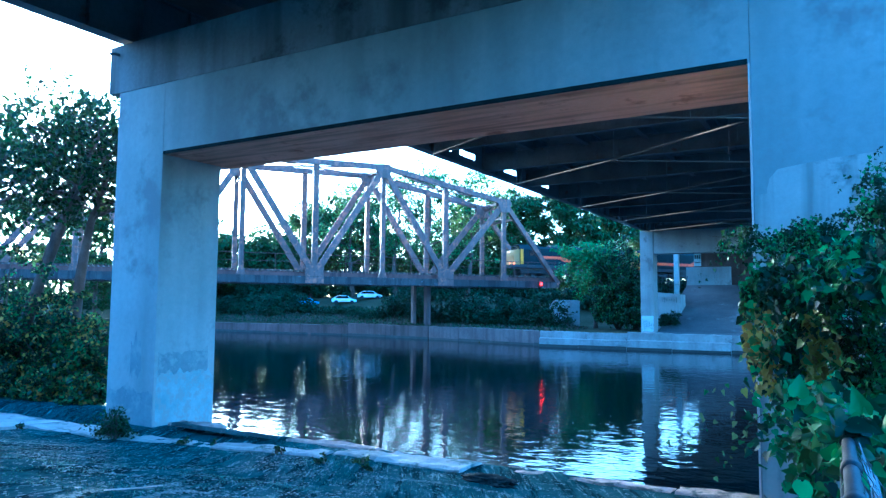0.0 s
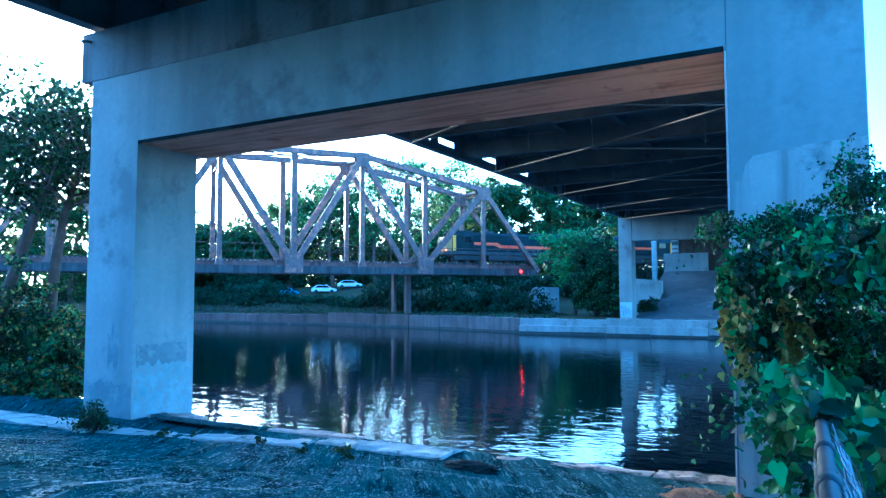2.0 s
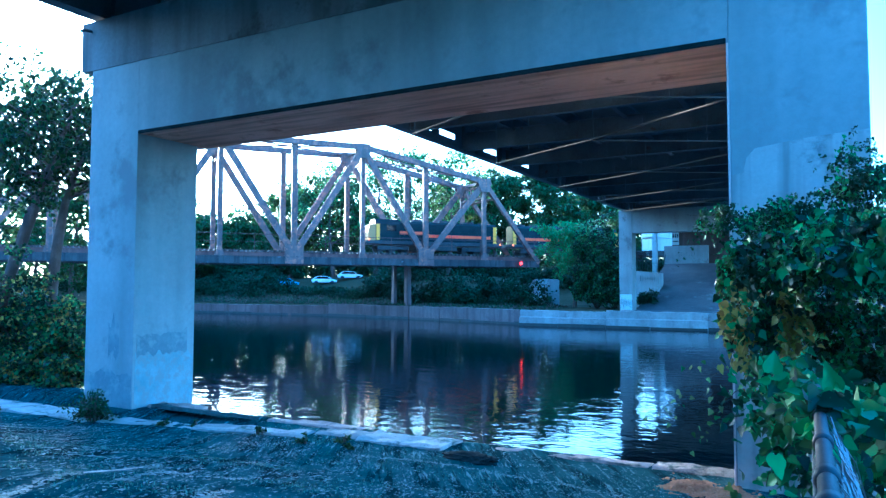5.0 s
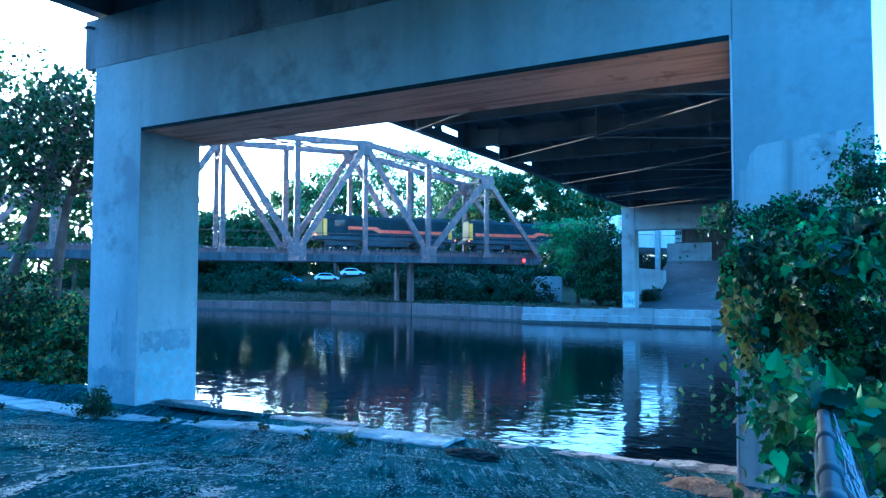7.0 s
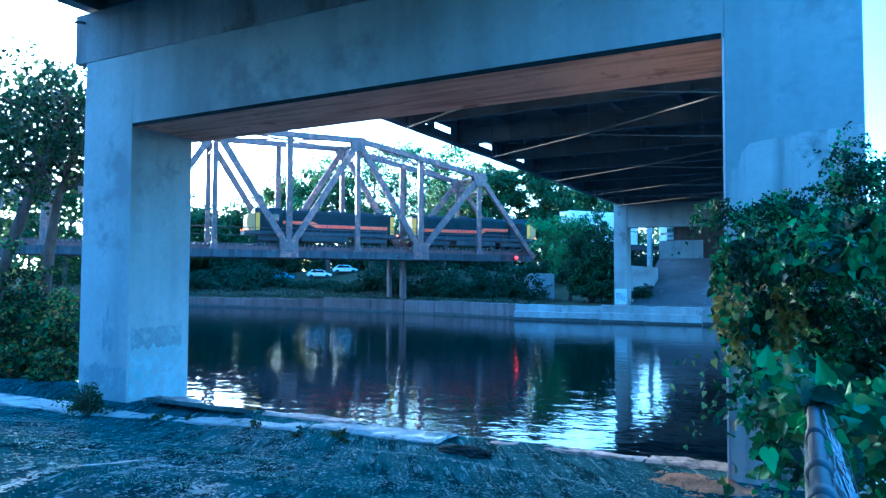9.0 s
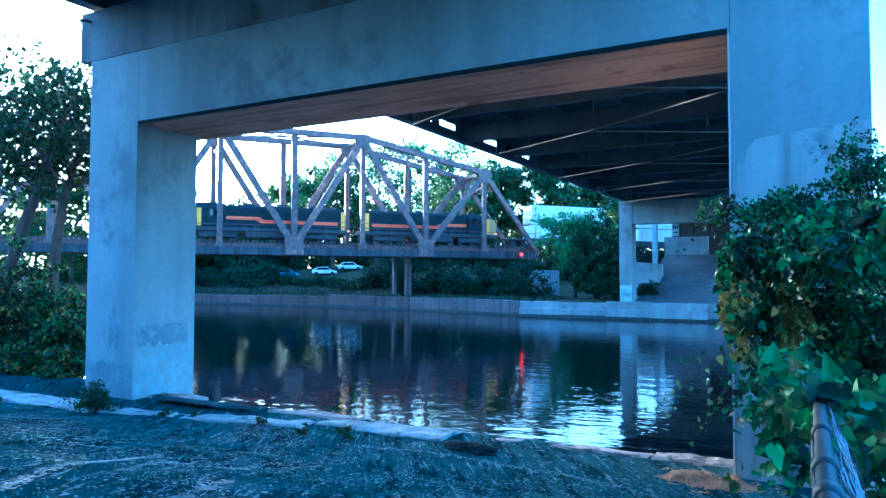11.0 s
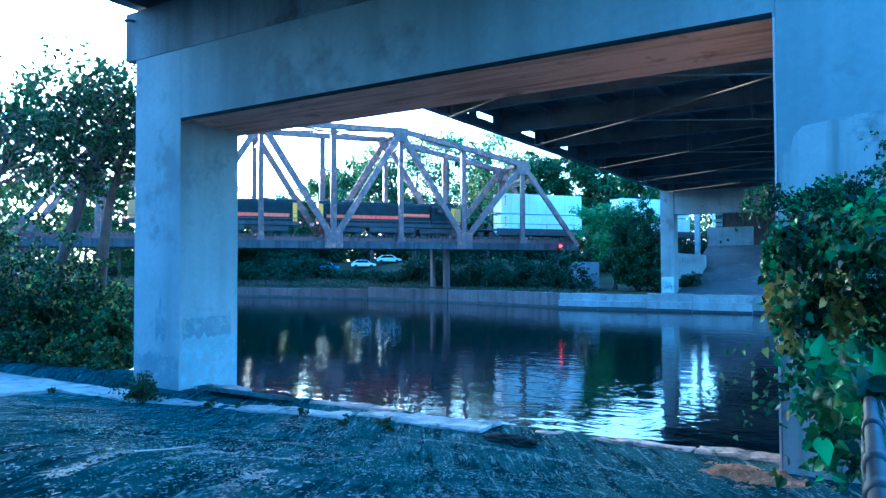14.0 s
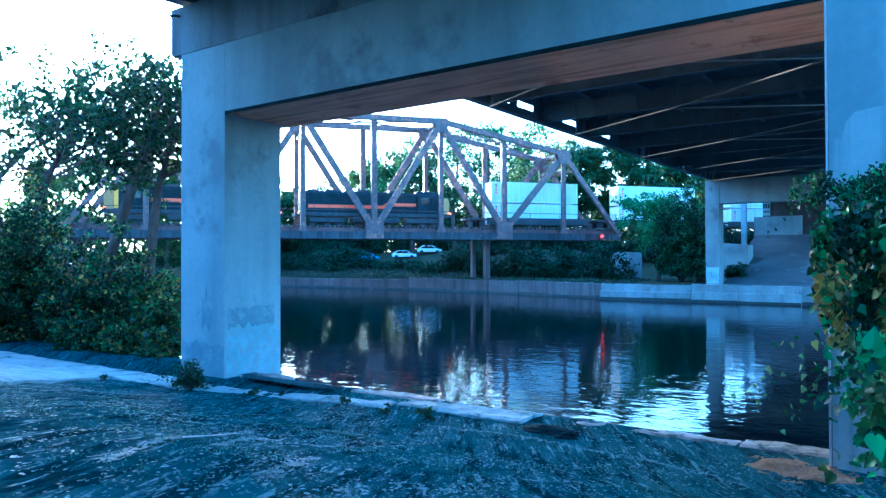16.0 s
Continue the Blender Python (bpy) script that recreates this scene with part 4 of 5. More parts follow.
    for x in (-4.4, -17.2):
        bm = bmesh.new()
        for s in (-1, 1):
            box(bm, x - 2.3, x + 2.3, s * 1.05 - 0.1, s * 1.05 + 0.1, 0.4, 0.95, 0.05)
        bogie = put("bogie", bm, UNDER_STEEL)
        for o in (-1.8, 0, 1.8):
            bm = bmesh.new()
            for s in (-1, 1):
                drum(bm, (x + o, s * 0.75, 0.51), (0, 1, 0), 0.51, 0.13, 18)
            drum(bm, (x + o, 0, 0.51), (0, 1, 0), 0.09, 1.5, 8)
            put("wheelset", bm, UNDER_STEEL, bogie)
    for s in (-1, 1):
        bm = bmesh.new()
        tube(bm, [(-20.9, s * 1.45, 2.65), (-5.3, s * 1.45, 2.65)], 0.025, 6)
        tube(bm, [(-20.9, s * 1.45, 2.15), (-5.3, s * 1.45, 2.15)], 0.02, 6)
        for i in range(9):
            x = -20.9 + i * 1.95
            tube(bm, [(x, s * 1.45, 1.6), (x, s * 1.45, 2.67)], 0.022, 6)
        put("handrail", bm, UNDER_STEEL)
    for z, y, mat in ((3.5, 0.18, HEADLIGHT), (3.5, -0.18, HEADLIGHT), (1.75, 0.9, MARKER), (1.75, -0.9, MARKER)):
        bm = bmesh.new()
        x = -0.7 if z > 3 else -0.35
        drum(bm, (x, y, z), (1, 0, 0), 0.12, 0.12, 12)
        put("headlight", bm, mat, lab="lit headlight")
    for s in (-1, 1):
        bm = bmesh.new()
        drum(bm, (-0.8, s * 1.46, 1.75), (0, s, 0), 0.13, 0.1, 12)
        put("marker_light", bm, MARKER, lab="lit orange marker light")
        bm = bmesh.new()
        drum(bm, (-20.9, s * 1.52, 1.5), (0, s, 0), 0.12, 0.1, 12)
        put("marker_light", bm, MARKER, lab="lit orange marker light")
    return root


def well_wagon():
    root = thing("well_wagon", (0, 0, 0), "low dark well wagon for stacked containers", "wagon", "wagons of the train")
    for s in (-1, 1):
        bm = bmesh.new()
        bar(bm, (-15.6, s * 1.38, 0.85), (0.2, s * 1.38, 0.85), 0.12, 0.9)
        part("side_sill", bm, UNDER_STEEL, root, local=True)
    bm = bmesh.new()
    box(bm, -14.6, -0.6, -1.3, 1.3, 0.3, 0.42)
    part("well_floor", bm, UNDER_STEEL, root, local=True)
    for x in (1.6, -17.0):
        bm = bmesh.new()
        box(bm, x - 1.6, x + 1.6, -1.35, 1.35, 0.95, 1.2, 0.04)
        end = part("end_platform", bm, UNDER_STEEL, root, local=True)
        for o in (-0.9, 0.9):
            bm = bmesh.new()
            for s in (-1, 1):
                drum(bm, (x + o, s * 0.75, 0.46), (0, 1, 0), 0.46, 0.13, 16)
            drum(bm, (x + o, 0, 0.46), (0, 1, 0), 0.08, 1.5, 8)
            part("wheelset", bm, UNDER_STEEL, end, local=True)
    return root


def container():
    """A ribbed box, its front end at local x = 0, floor on z = 0."""
    root = thing("container", (0, 0, 0), "white corrugated shipping container stacked on a wagon", "container", "containers of the train")
    L, W, H = 13.4, 1.25, 2.85
    bm = bmesh.new()
    box(bm, -L + 0.05, -0.05, -W + 0.05, W - 0.05, 0.1, H - 0.06)
    x = -L + 0.3
    while x < -0.35:
        for s in (-1, 1):
            box(bm, x, x + 0.16, s * (W - 0.03) - 0.02, s * (W - 0.03) + 0.02, 0.18, H - 0.16)
        x += 0.33
    part("body", bm, WHITE_PAINT, root, local=True)
    for z in (0.0, H - 0.16):
        for s in (-1, 1):
            bm = bmesh.new()
            box(bm, -L, 0, s * W - (0.08 if s > 0 else 0), s * W + (0 if s > 0 else 0.08), z, z + 0.16)
            part("rail", bm, WHITE_PAINT, root, local=True)
    for x in (-L, -0.16):
        for s in (-1, 1):
            bm = bmesh.new()
            box(bm, x, x + 0.16, s * W - (0.16 if s > 0 else 0), s * W + (0 if s > 0 else 0.16), 0, H)
            part("corner_post", bm, WHITE_PAINT, root, local=True)
    for i in range(4):
        for s in (-1, 1):
            bm = bmesh.new()
            box(bm, -0.85, -0.6, s * (W + 0.002) - 0.004, s * (W + 0.002) + 0.004, 1.2 + i * 0.36, 1.42 + i * 0.36)
            part("marking", bm, RED_PAINT if i < 3 else BLACK_PAINT, root, local=True)
    return root


def on_track(back, t, z=0.0, turn=0.0):
    p = TRACK_AT + TRACK_WAY * (NOSE_AT + SPEED * t - back) + Vector((-TRACK_WAY.y, TRACK_WAY.x, 0)) * -3.5
    return pose(p.x, p.y, RAIL + 0.03 + z, 0, 0, TRACK_TURN + turn)


MOVING = []


def train():
    first = locomotive("black and orange diesel locomotive with a yellow cab, lights on")
    second = copy_thing(first, Matrix())
    tagged(second, "black and orange diesel locomotive running hood first, yellow hood end")
    MOVING.append((first, 0.0, 0.0, 0.0))
    MOVING.append((second, 22.4 + 21.6, 0.0, 180.0))
    for k in range(3):
        w = well_wagon() if not k else copy_thing(wagon, Matrix())
        wagon = w
        MOVING.append((w, 49.0 + k * 20.2, 0.0, 0.0))
        for j in range(2):
            if k == 0 and j == 0:
                c = box0 = container()
            else:
                c = copy_thing(box0, Matrix())
            MOVING.append((c, 49.5 + k * 20.2, 0.45 + j * 3.02, 0.0))


train()


# ---- trees and bushes ----
def stand_on(x, y):
    return (x, y, ground_z(x, y))


# tall trees that lean over the river, to the left of the pier
NEAR_TREES = ((-29.4, 16.2, 12.4, 3.2, (2.6, 1.6)), (-31.6, 17.0, 12.2, 4.0, (1.0, 3.0)), (-28.0, 17.0, 12.4, 2.8, (0.6, 2.4)), (-35, 15.6, 12.0, 4.2, (1.5, 2.0)), (-39, 16.0, 12.6, 4.6, (2, 4)), (-45, 15.5, 13.0, 5.0, (2, 5)))
for i, (x, y, h, r, lean) in enumerate(NEAR_TREES):
    tree(stand_on(x, y), h, r, 0.26, 11 + i, "tall leafy tree leaning over the river bank", leaf=[LEAF, LEAF_DARK], lean=lean, bare=0.68, limbs=18, clumps=8, per=27, leaf_size=0.21, clump_r=0.5, group="bank trees")
# Bushes past -34.2 are denser to block low sun; the last four stand unseen.
NEAR_BUSHES = ((-23.6, 15.3, 1.0, 1.0, 0.7), (-25.6, 14.9, 1.2, 1.2, 0.7), (-28.0, 14.6, 1.4, 1.4, 0.8), (-37.6, 16.6, 7.2, 2.6, 1.8), (-24.6, 15.9, 2.4, 1.2, 1.0), (-26.0, 16.3, 4.0, 1.8, 1.5), (-28.2, 16.4, 5.6, 2.6, 1.8), (-30.2, 15.4, 3.0, 2.4, 1.2), (-34.0, 14.6, 2.8, 2.2, 1.2), (-31.6, 16.6, 6.6, 3.0, 2.2), (-35, 15.8, 7.6, 3.4, 2.2), (-34.5, 13.2, 5.8, 2.4, 2.0), (-39.5, 15.0, 8.0, 4.2, 3.0), (-41, 10.5, 11.0, 4.0, 3.6), (-40, 5, 10.5, 4.0, 3.6), (-40, -0.5, 10.5, 4.0, 4.0), (-40, -6, 10.5, 4.0, 4.0))
# East of -27 the leaf mix is paler and yellower, in place of sunlight.
for i, (x, y, h, rx, ry) in enumerate(NEAR_BUSHES):
    bush(stand_on(x, y), (rx, ry, h), 21 + i, "green shrub thicket on the bank edge, airy at its top", [LEAF_DARK, LEAF_WILLOW, LEAF_DRY], 0.17, int(44 + 15 * rx + (140 if x < -34.2 else 0)), 105, 0.42 if x > -34.2 else 0.65, [0.46, 0.38, 0.16] if x > -27 else [0.68, 0.22, 0.1], group="bank thicket", skin=0.3)
# the willow bush by the truss end
bush((-25.5, 85.5, 2.0), (4.0, 3.4, 11.2), 31, "tall feathery green willow bush on the far bank", [LEAF_WILLOW, LEAF_DARK], 0.26, 230, 120, 0.75, [0.22, 0.78], skin=0.35)
tree((-29.5, 88.5, ground_z(-29.5, 88.5)), 10.5, 3.6, 0.22, 32, "feathery green willow tree on the far bank", leaf=LEAF_WILLOW, leaf_size=0.34, bare=0.5, limbs=12, clumps=9, per=80, clump_r=0.95)
bush((-23.0, 84.5, 2.0), (2.6, 3.0, 8.0), 33, "tall feathery green willow bush on the far bank", [LEAF_WILLOW, LEAF_DARK], 0.26, 100, 110, 0.75, [0.15, 0.85], skin=0.35)
bush((-18.4, 80.6, 2.5), (1.5, 0.8, 1.7), 34, "low dark scrub at the foot of the concrete block", LEAF_DARK, 0.2, 40, 70, 0.4, skin=0.3)
# dark scrub under the truss
rv = random.Random(5)
for i in range(20):
    x = -35 - i * 4.4
    y = far_edge(x) + rv.uniform(5.5, 8.5)
    bush((x, y, ground_z(x, y)), (rv.uniform(3, 4.5), 2.0, rv.uniform(3.0, 5.6) * (0.3 if i in (7, 8, 9, 10) else 1.0)), 40 + i, "dark low scrub on the far bank", LEAF_DARK, 0.32, 45, 75, 0.9, group="far scrub", skin=0.3)
for i in range(13):
    x = -40 - i * 6.8
    if i in (5, 6, 7):
        continue  # the clearing with the parked cars
    y = far_edge(x) + rv.uniform(14, 20)
    bush((x, y, ground_z(x, y)), (rv.uniform(4, 6), 3.0, rv.uniform(4.0, 6.2)), 140 + i, "dark low scrub on the far bank", LEAF_DARK, 0.4, 45, 70, 1.1, group="far scrub", skin=0.3)


def far_bank_growth():
    """Low weeds and dead leaves over the far bank, between the river wall and the scrub."""
    rng = np.random.default_rng(14)
    x = rng.uniform(-100, -30, 26000)
    y = np.array([far_edge(a) for a in x]) + 0.6 + 13 * rng.uniform(0, 1, len(x)) ** 1.4
    z = np.array([ground_z(a, b) for a, b in zip(x, y)]) + rng.uniform(0.0, 0.28, len(x)) ** 1.3
    me = leaves_mesh("far_bank_growth", np.stack([x, y, z], 1), 0.24, [LEAF_DARK, BARK, LEAF], rng, droop=-0.6, shares=[0.5, 0.35, 0.15])
    tagged(new("far_bank_growth", me), "low dark weeds and dead leaves on the far bank", "undergrowth", kind="stuff")


far_bank_growth()
# hedge and woods that close the view under the crowns
for i in range(24):
    x = -14 - i * 5.6
    y = 119 - 0.36 * max(0.0, -x - 60) + rv.uniform(-2, 2)
    bush((x, y, ground_z(x, y)), (4.2, 2.6, rv.uniform(3.6, 6.0)), 180 + i, "dark hedge behind the railway", LEAF_DARK, 0.55, 50, 105, 1.1, group="far hedge", skin=0.25)


def far_woods():
    rng = np.random.default_rng(3)
    a = rng.uniform(-1.75, 0.75, 42000)
    r = rng.uniform(205, 250, len(a))
    x, y = np.sin(a) * r, np.cos(a) * r
    top = 11.5 + 3.5 * np.sin(a * 23) + 2.0 * np.sin(a * 61 + 1)
    z = 5.5 + top * rng.uniform(0, 1, len(a)) ** 0.8
    me = leaves_mesh("far_woods", np.stack([x, y, z], 1), 1.5, LEAF_DARK, rng)
    tagged(new("far_woods", me), "hazy line of distant dark green woods", "woods", kind="stuff")


def bank_woods():
    """Unseen woods along the near bank beside and behind the road bridge, added to block low sky light; they close the
    place there.
    """
    rng = np.random.default_rng(9)
    k = 16000
    x = np.concatenate([rng.uniform(34, 60, k), rng.uniform(-78, -47, k)])
    y = np.concatenate([rng.uniform(-60, 14, k), rng.uniform(-60, 11, k)])
    top = 15.0 + 2.5 * np.sin(x * 0.9 + y * 0.5) + 1.5 * np.sin(y * 1.3)
    z = 0.5 + top * rng.uniform(0, 1, len(x)) ** 0.8 + 6.0 * np.clip((-9 - y) / 18, 0, 1)
    me = leaves_mesh("bank_woods", np.stack([x, y, z], 1), 1.4, LEAF_DARK, rng)
    tagged(new("bank_woods", me), "unseen dark green woods added to block low sky light", "woods", kind="stuff")


far_woods()
bank_woods()
# the tall row behind the railway: x, y, top
FAR_TREES = ((-38.7, 144.9, 22), (-42.4, 135.5, 24.3), (-46.1, 128, 25.7), (-53, 129.5, 28), (-57, 123.5, 27.5), (-64.6, 126.4, 26.8), (-73, 131, 24), (-77.4, 128.5, 18), (-87.8, 133.8, 16), (-86.2, 122.8, 21), (-85.4, 113.4, 26.5), (-94.5, 116.5, 28), (-92, 105.5, 25.9), (-102.8, 109.2, 20.5), (-103.6, 102.9, 18.5), (-109.8, 102.2, 19), (-113.7, 97.8, 21), (-109.8, 86.9, 24.5), (-121.3, 88.3, 25.6), (-125, 82.8, 25), (-128.5, 77.4, 24.6), (-123.5, 65.9, 24.5), (-135.9, 63.4, 25), (-20, 150, 24), (-2, 148, 25), (-150, 50, 26), (-140, 40, 26), (-150, 28, 26))
for i, (x, y, top) in enumerate(FAR_TREES):
    z = ground_z(x, y)
    tree((x, y, z), top - z - 1.5, rv.uniform(4.6, 6.0), 0.38, 60 + i, "tall leafy tree behind the railway", bare=0.14, limbs=15, clumps=8, per=80 if i < 6 else 52, leaf_size=0.62, clump_r=1.5, group="far tree row")

# airy tall trees by the clearing, their trunks bare below
for i, (x, y, top) in enumerate(((-83.5, 107.5, 30.0), (-74.5, 109.5, 31.0), (-67.5, 109.0, 31.5), (-61.0, 113.0, 30.5))):
    z = ground_z(x, y)
    tree((x, y, z), top - z - 1.5, 6.2, 0.34, 260 + i, "tall airy tree with a thin crown behind the railway", leaf=[LEAF, LEAF_WILLOW], bare=0.3, limbs=17, clumps=8, per=30, leaf_size=0.48, clump_r=1.3, group="far tree row")


# ---- parked cars beyond the truss ----
def car(x, y, turn, paint, label):
    root = thing("car", (x, y, ground_z(x, y)), label, "car", "parked cars", rz=turn)
    bm = bmesh.new()
    prism(bm, [(-2.2, 0.35), (2.2, 0.35), (2.25, 0.75), (1.3, 0.95), (0.65, 1.45), (-1.2, 1.48), (-2.05, 0.95), (-2.25, 0.8)], "y", -0.88, 0.88, 0.06)
    part("body", bm, paint, root, local=True)
    for s in (-1, 1):
        bm = bmesh.new()
        prism(bm, [(1.05, 0.98), (0.6, 1.38), (-1.1, 1.4), (-1.7, 0.98)], "y", s * 0.885 - 0.01, s * 0.885 + 0.01)
        part("side_window", bm, GLASS_DARK, root, local=True)
        for o in (-1.4, 1.4):
            bm = bmesh.new()
            drum(bm, (o, s * 0.8, 0.33), (0, 1, 0), 0.33, 0.22, 16)
            part("wheel", bm, RUBBER, root, local=True)


car(-88.0, 100.0, 38, CAR_BLUE, "blue saloon car parked on the far bank")
car(-80.5, 101.5, 38, CAR_WHITE, "white saloon car parked on the far bank")
car(-77.0, 104.5, 38, CAR_WHITE, "white saloon car parked on the far bank")


# ---- the near bank: coping, ledge, litter, weeds ----
def slabs(name, a, b, width, z0, z1, mat, label, seed, lo, hi, tilt=0.0):
    """A row of cast slabs from a to b, each a piece of its own length, level and wear."""
    rng = random.Random(seed)
    a, b = Vector((*a, 0)), Vector((*b, 0))
    d = (b - a).normalized()
    s = Vector((-d.y, d.x, 0))
    root = thing(name, tuple((a + b) / 2 + Vector((0, 0, z0))), label, "kerb", kind="structure")
    done, total = 0.0, (b - a).length
    while done < total - 0.3:
        run = min(rng.uniform(lo, hi), total - done)
        bm = bmesh.new()
        w, dz = width * rng.uniform(0.8, 1.15), rng.uniform(-0.08, 0.05)
        box(bm, 0.03, run - 0.03, -w / 2, w / 2, z0, z1 + dz)
        bmesh.ops.subdivide_edges(bm, edges=bm.edges[:], cuts=8, use_grid_fill=True)
        for v in bm.verts:
            o = Vector((seed + done + v.co.x, v.co.y, v.co.z))
            worn = 0.05 if abs(abs(v.co.y) - w / 2) < 0.01 and v.co.z > z1 + dz - 0.01 else 0.0
            v.co += Vector((0.05 * noise.noise(o * 3), 0.16 * noise.noise(o * 1.7), 0.06 * noise.noise(o * 2.3) + 0.03 * noise.noise(o * 7) - worn))
        bm.transform(Matrix.Translation(a + d * done) @ pose(0, 0, 0, rng.uniform(-1, 1) + tilt, rng.uniform(-1, 1), math.degrees(math.atan2(d.y, d.x)) + rng.uniform(-0.8, 0.8)))
        part("slab", bm, mat, root)
        done += run


slabs("bank_coping", (-18.1, 14.8), (-1.7, 14.8), 0.55, -0.6, 0.92, COPING, "worn brownish concrete coping along the water edge", 1, 1.6, 3.4)
slabs("ledge", (-17.4, 12.55), (-11.2, 13.72), 0.72, 0.5, 0.925, LEDGE, "broken pale concrete ledge slabs sunk in the earth", 3, 1.2, 3.6)


def apron():
    """Broad pale paving at the foot of the bank: large cast panels that follow the slope."""
    root = thing("apron", (-25, 11, 1.1), "broad pale worn concrete apron on the earth bank", "paving", kind="structure")
    rng = random.Random(12)
    for x0, x1, y0, y1 in ((-34.0, -27.9, 6.6, 13.0), (-27.86, -24.3, 6.5, 12.95), (-24.26, -20.95, 6.4, 13.0), (-20.9, -19.1, 11.75, 13.1), (-19.06, -17.4, 11.85, 13.0)):
        bm = bmesh.new()
        box(bm, x0, x1, y0, y1, -0.35, 0.0)
        bmesh.ops.subdivide_edges(bm, edges=bm.edges[:], cuts=9, use_grid_fill=True)
        lift = 0.1 + rng.uniform(-0.02, 0.02)
        for v in bm.verts:
            x, y = v.co.x, v.co.y
            slant = max(0.0, 12 - y)
            v.co.x += 0.55 * slant + 0.08 * slant * slant
            z = 0.85 + 2.05 * (1 - smooth(1.0, 13.2, y)) + lift
            rim = 0.05 if v.co.z > -0.01 and min(x - x0, x1 - x, y - y0, y1 - y) < 0.03 else 0.0
            v.co += Vector((0.1 * noise.noise((x * 0.9, y * 0.9, 2)), 0.12 * noise.noise((x * 0.9, y * 0.9, 7)), z - rim + 0.04 * noise.noise((x * 1.3, y * 1.3, 4))))
        part("panel", bm, LEDGE, root)


apron()
slabs("ledge_lower", (-11.3, 14.3), (-7.5, 14.35), 0.95, 0.5, 0.91, LEDGE, "broken pale concrete ledge slabs by the water", 4, 1.0, 2.4)


def broken_slab():
    """A cracked slab that leans on the earth before the column, its near edge lifted."""
    root = thing("broken_slab", (-15.9, 14.4, ground_z(-15.9, 14.4)), "cracked earth-stained concrete slab leaning on the bank", "slab")
    for k, outline in enumerate((((-17.35, 14.0), (-16.4, 13.86), (-16.25, 14.45), (-17.1, 14.6)), ((-16.36, 13.86), (-14.9, 13.92), (-13.6, 14.42), (-16.2, 14.45)))):
        bm = bmesh.new()
        prism(bm, outline, "z", 0.0, 0.1)
        bmesh.ops.subdivide_edges(bm, edges=bm.edges[:], cuts=5, use_grid_fill=True)
        for v in bm.verts:
            lift = 0.16 - 0.22 * (v.co.y - 13.86)
            v.co.z += ground_z(v.co.x, v.co.y) + max(-0.02, lift) + 0.03 * noise.noise(v.co * 2.5)
            v.co.x += 0.05 * noise.noise(v.co * 3.1)
        part("piece", bm, SLAB_SOIL, root)


def dark_stone():
    rng = np.random.default_rng(4)
    bm = bmesh.new()
    bmesh.ops.create_icosphere(bm, subdivisions=5, radius=1.0)
    for v in bm.verts:
        k = 1 + 0.35 * noise.noise(v.co * 1.4) + 0.3 * noise.noise(v.co * 4) + 0.12 * noise.noise(v.co * 11)
        v.co = Vector((v.co.x * 0.62 * k, v.co.y * 0.3 * k, max(-0.1, v.co.z * 0.14 * k)))
    bm.transform(pose(-6.7, 13.4, ground_z(-6.7, 13.4), 0, 0, -8))
    solid("stone", bm, DARK_STONE, "low dark flat stone by the water edge", "stone", smooth=True)


def clay_patch():
    """Low worn clay and rubble against the column foot."""
    bm = bmesh.new()
    bmesh.ops.create_grid(bm, x_segments=90, y_segments=60, size=1.0)
    for v in bm.verts:
        r = math.hypot(v.co.x, v.co.y) * (1 + 0.5 * noise.noise(v.co * 1.8) + 0.2 * noise.noise(v.co * 7))
        x, y = -2.15 + v.co.x * 1.05, 13.55 + v.co.y * 1.0
        h = 0.1 * (1 - r) + 0.06 * noise.noise((x * 4, y * 4, 1)) + 0.04 * noise.noise((x * 17, y * 17, 3)) - 0.16 * max(0.0, r - 0.75)
        v.co = Vector((x, y, ground_z(x, y) + h - 0.03))
    solid("clay_patch", bm, CLAY, "bare brown clay and rubble by the column foot, a sun patch put into its colour", "clay", "structure")


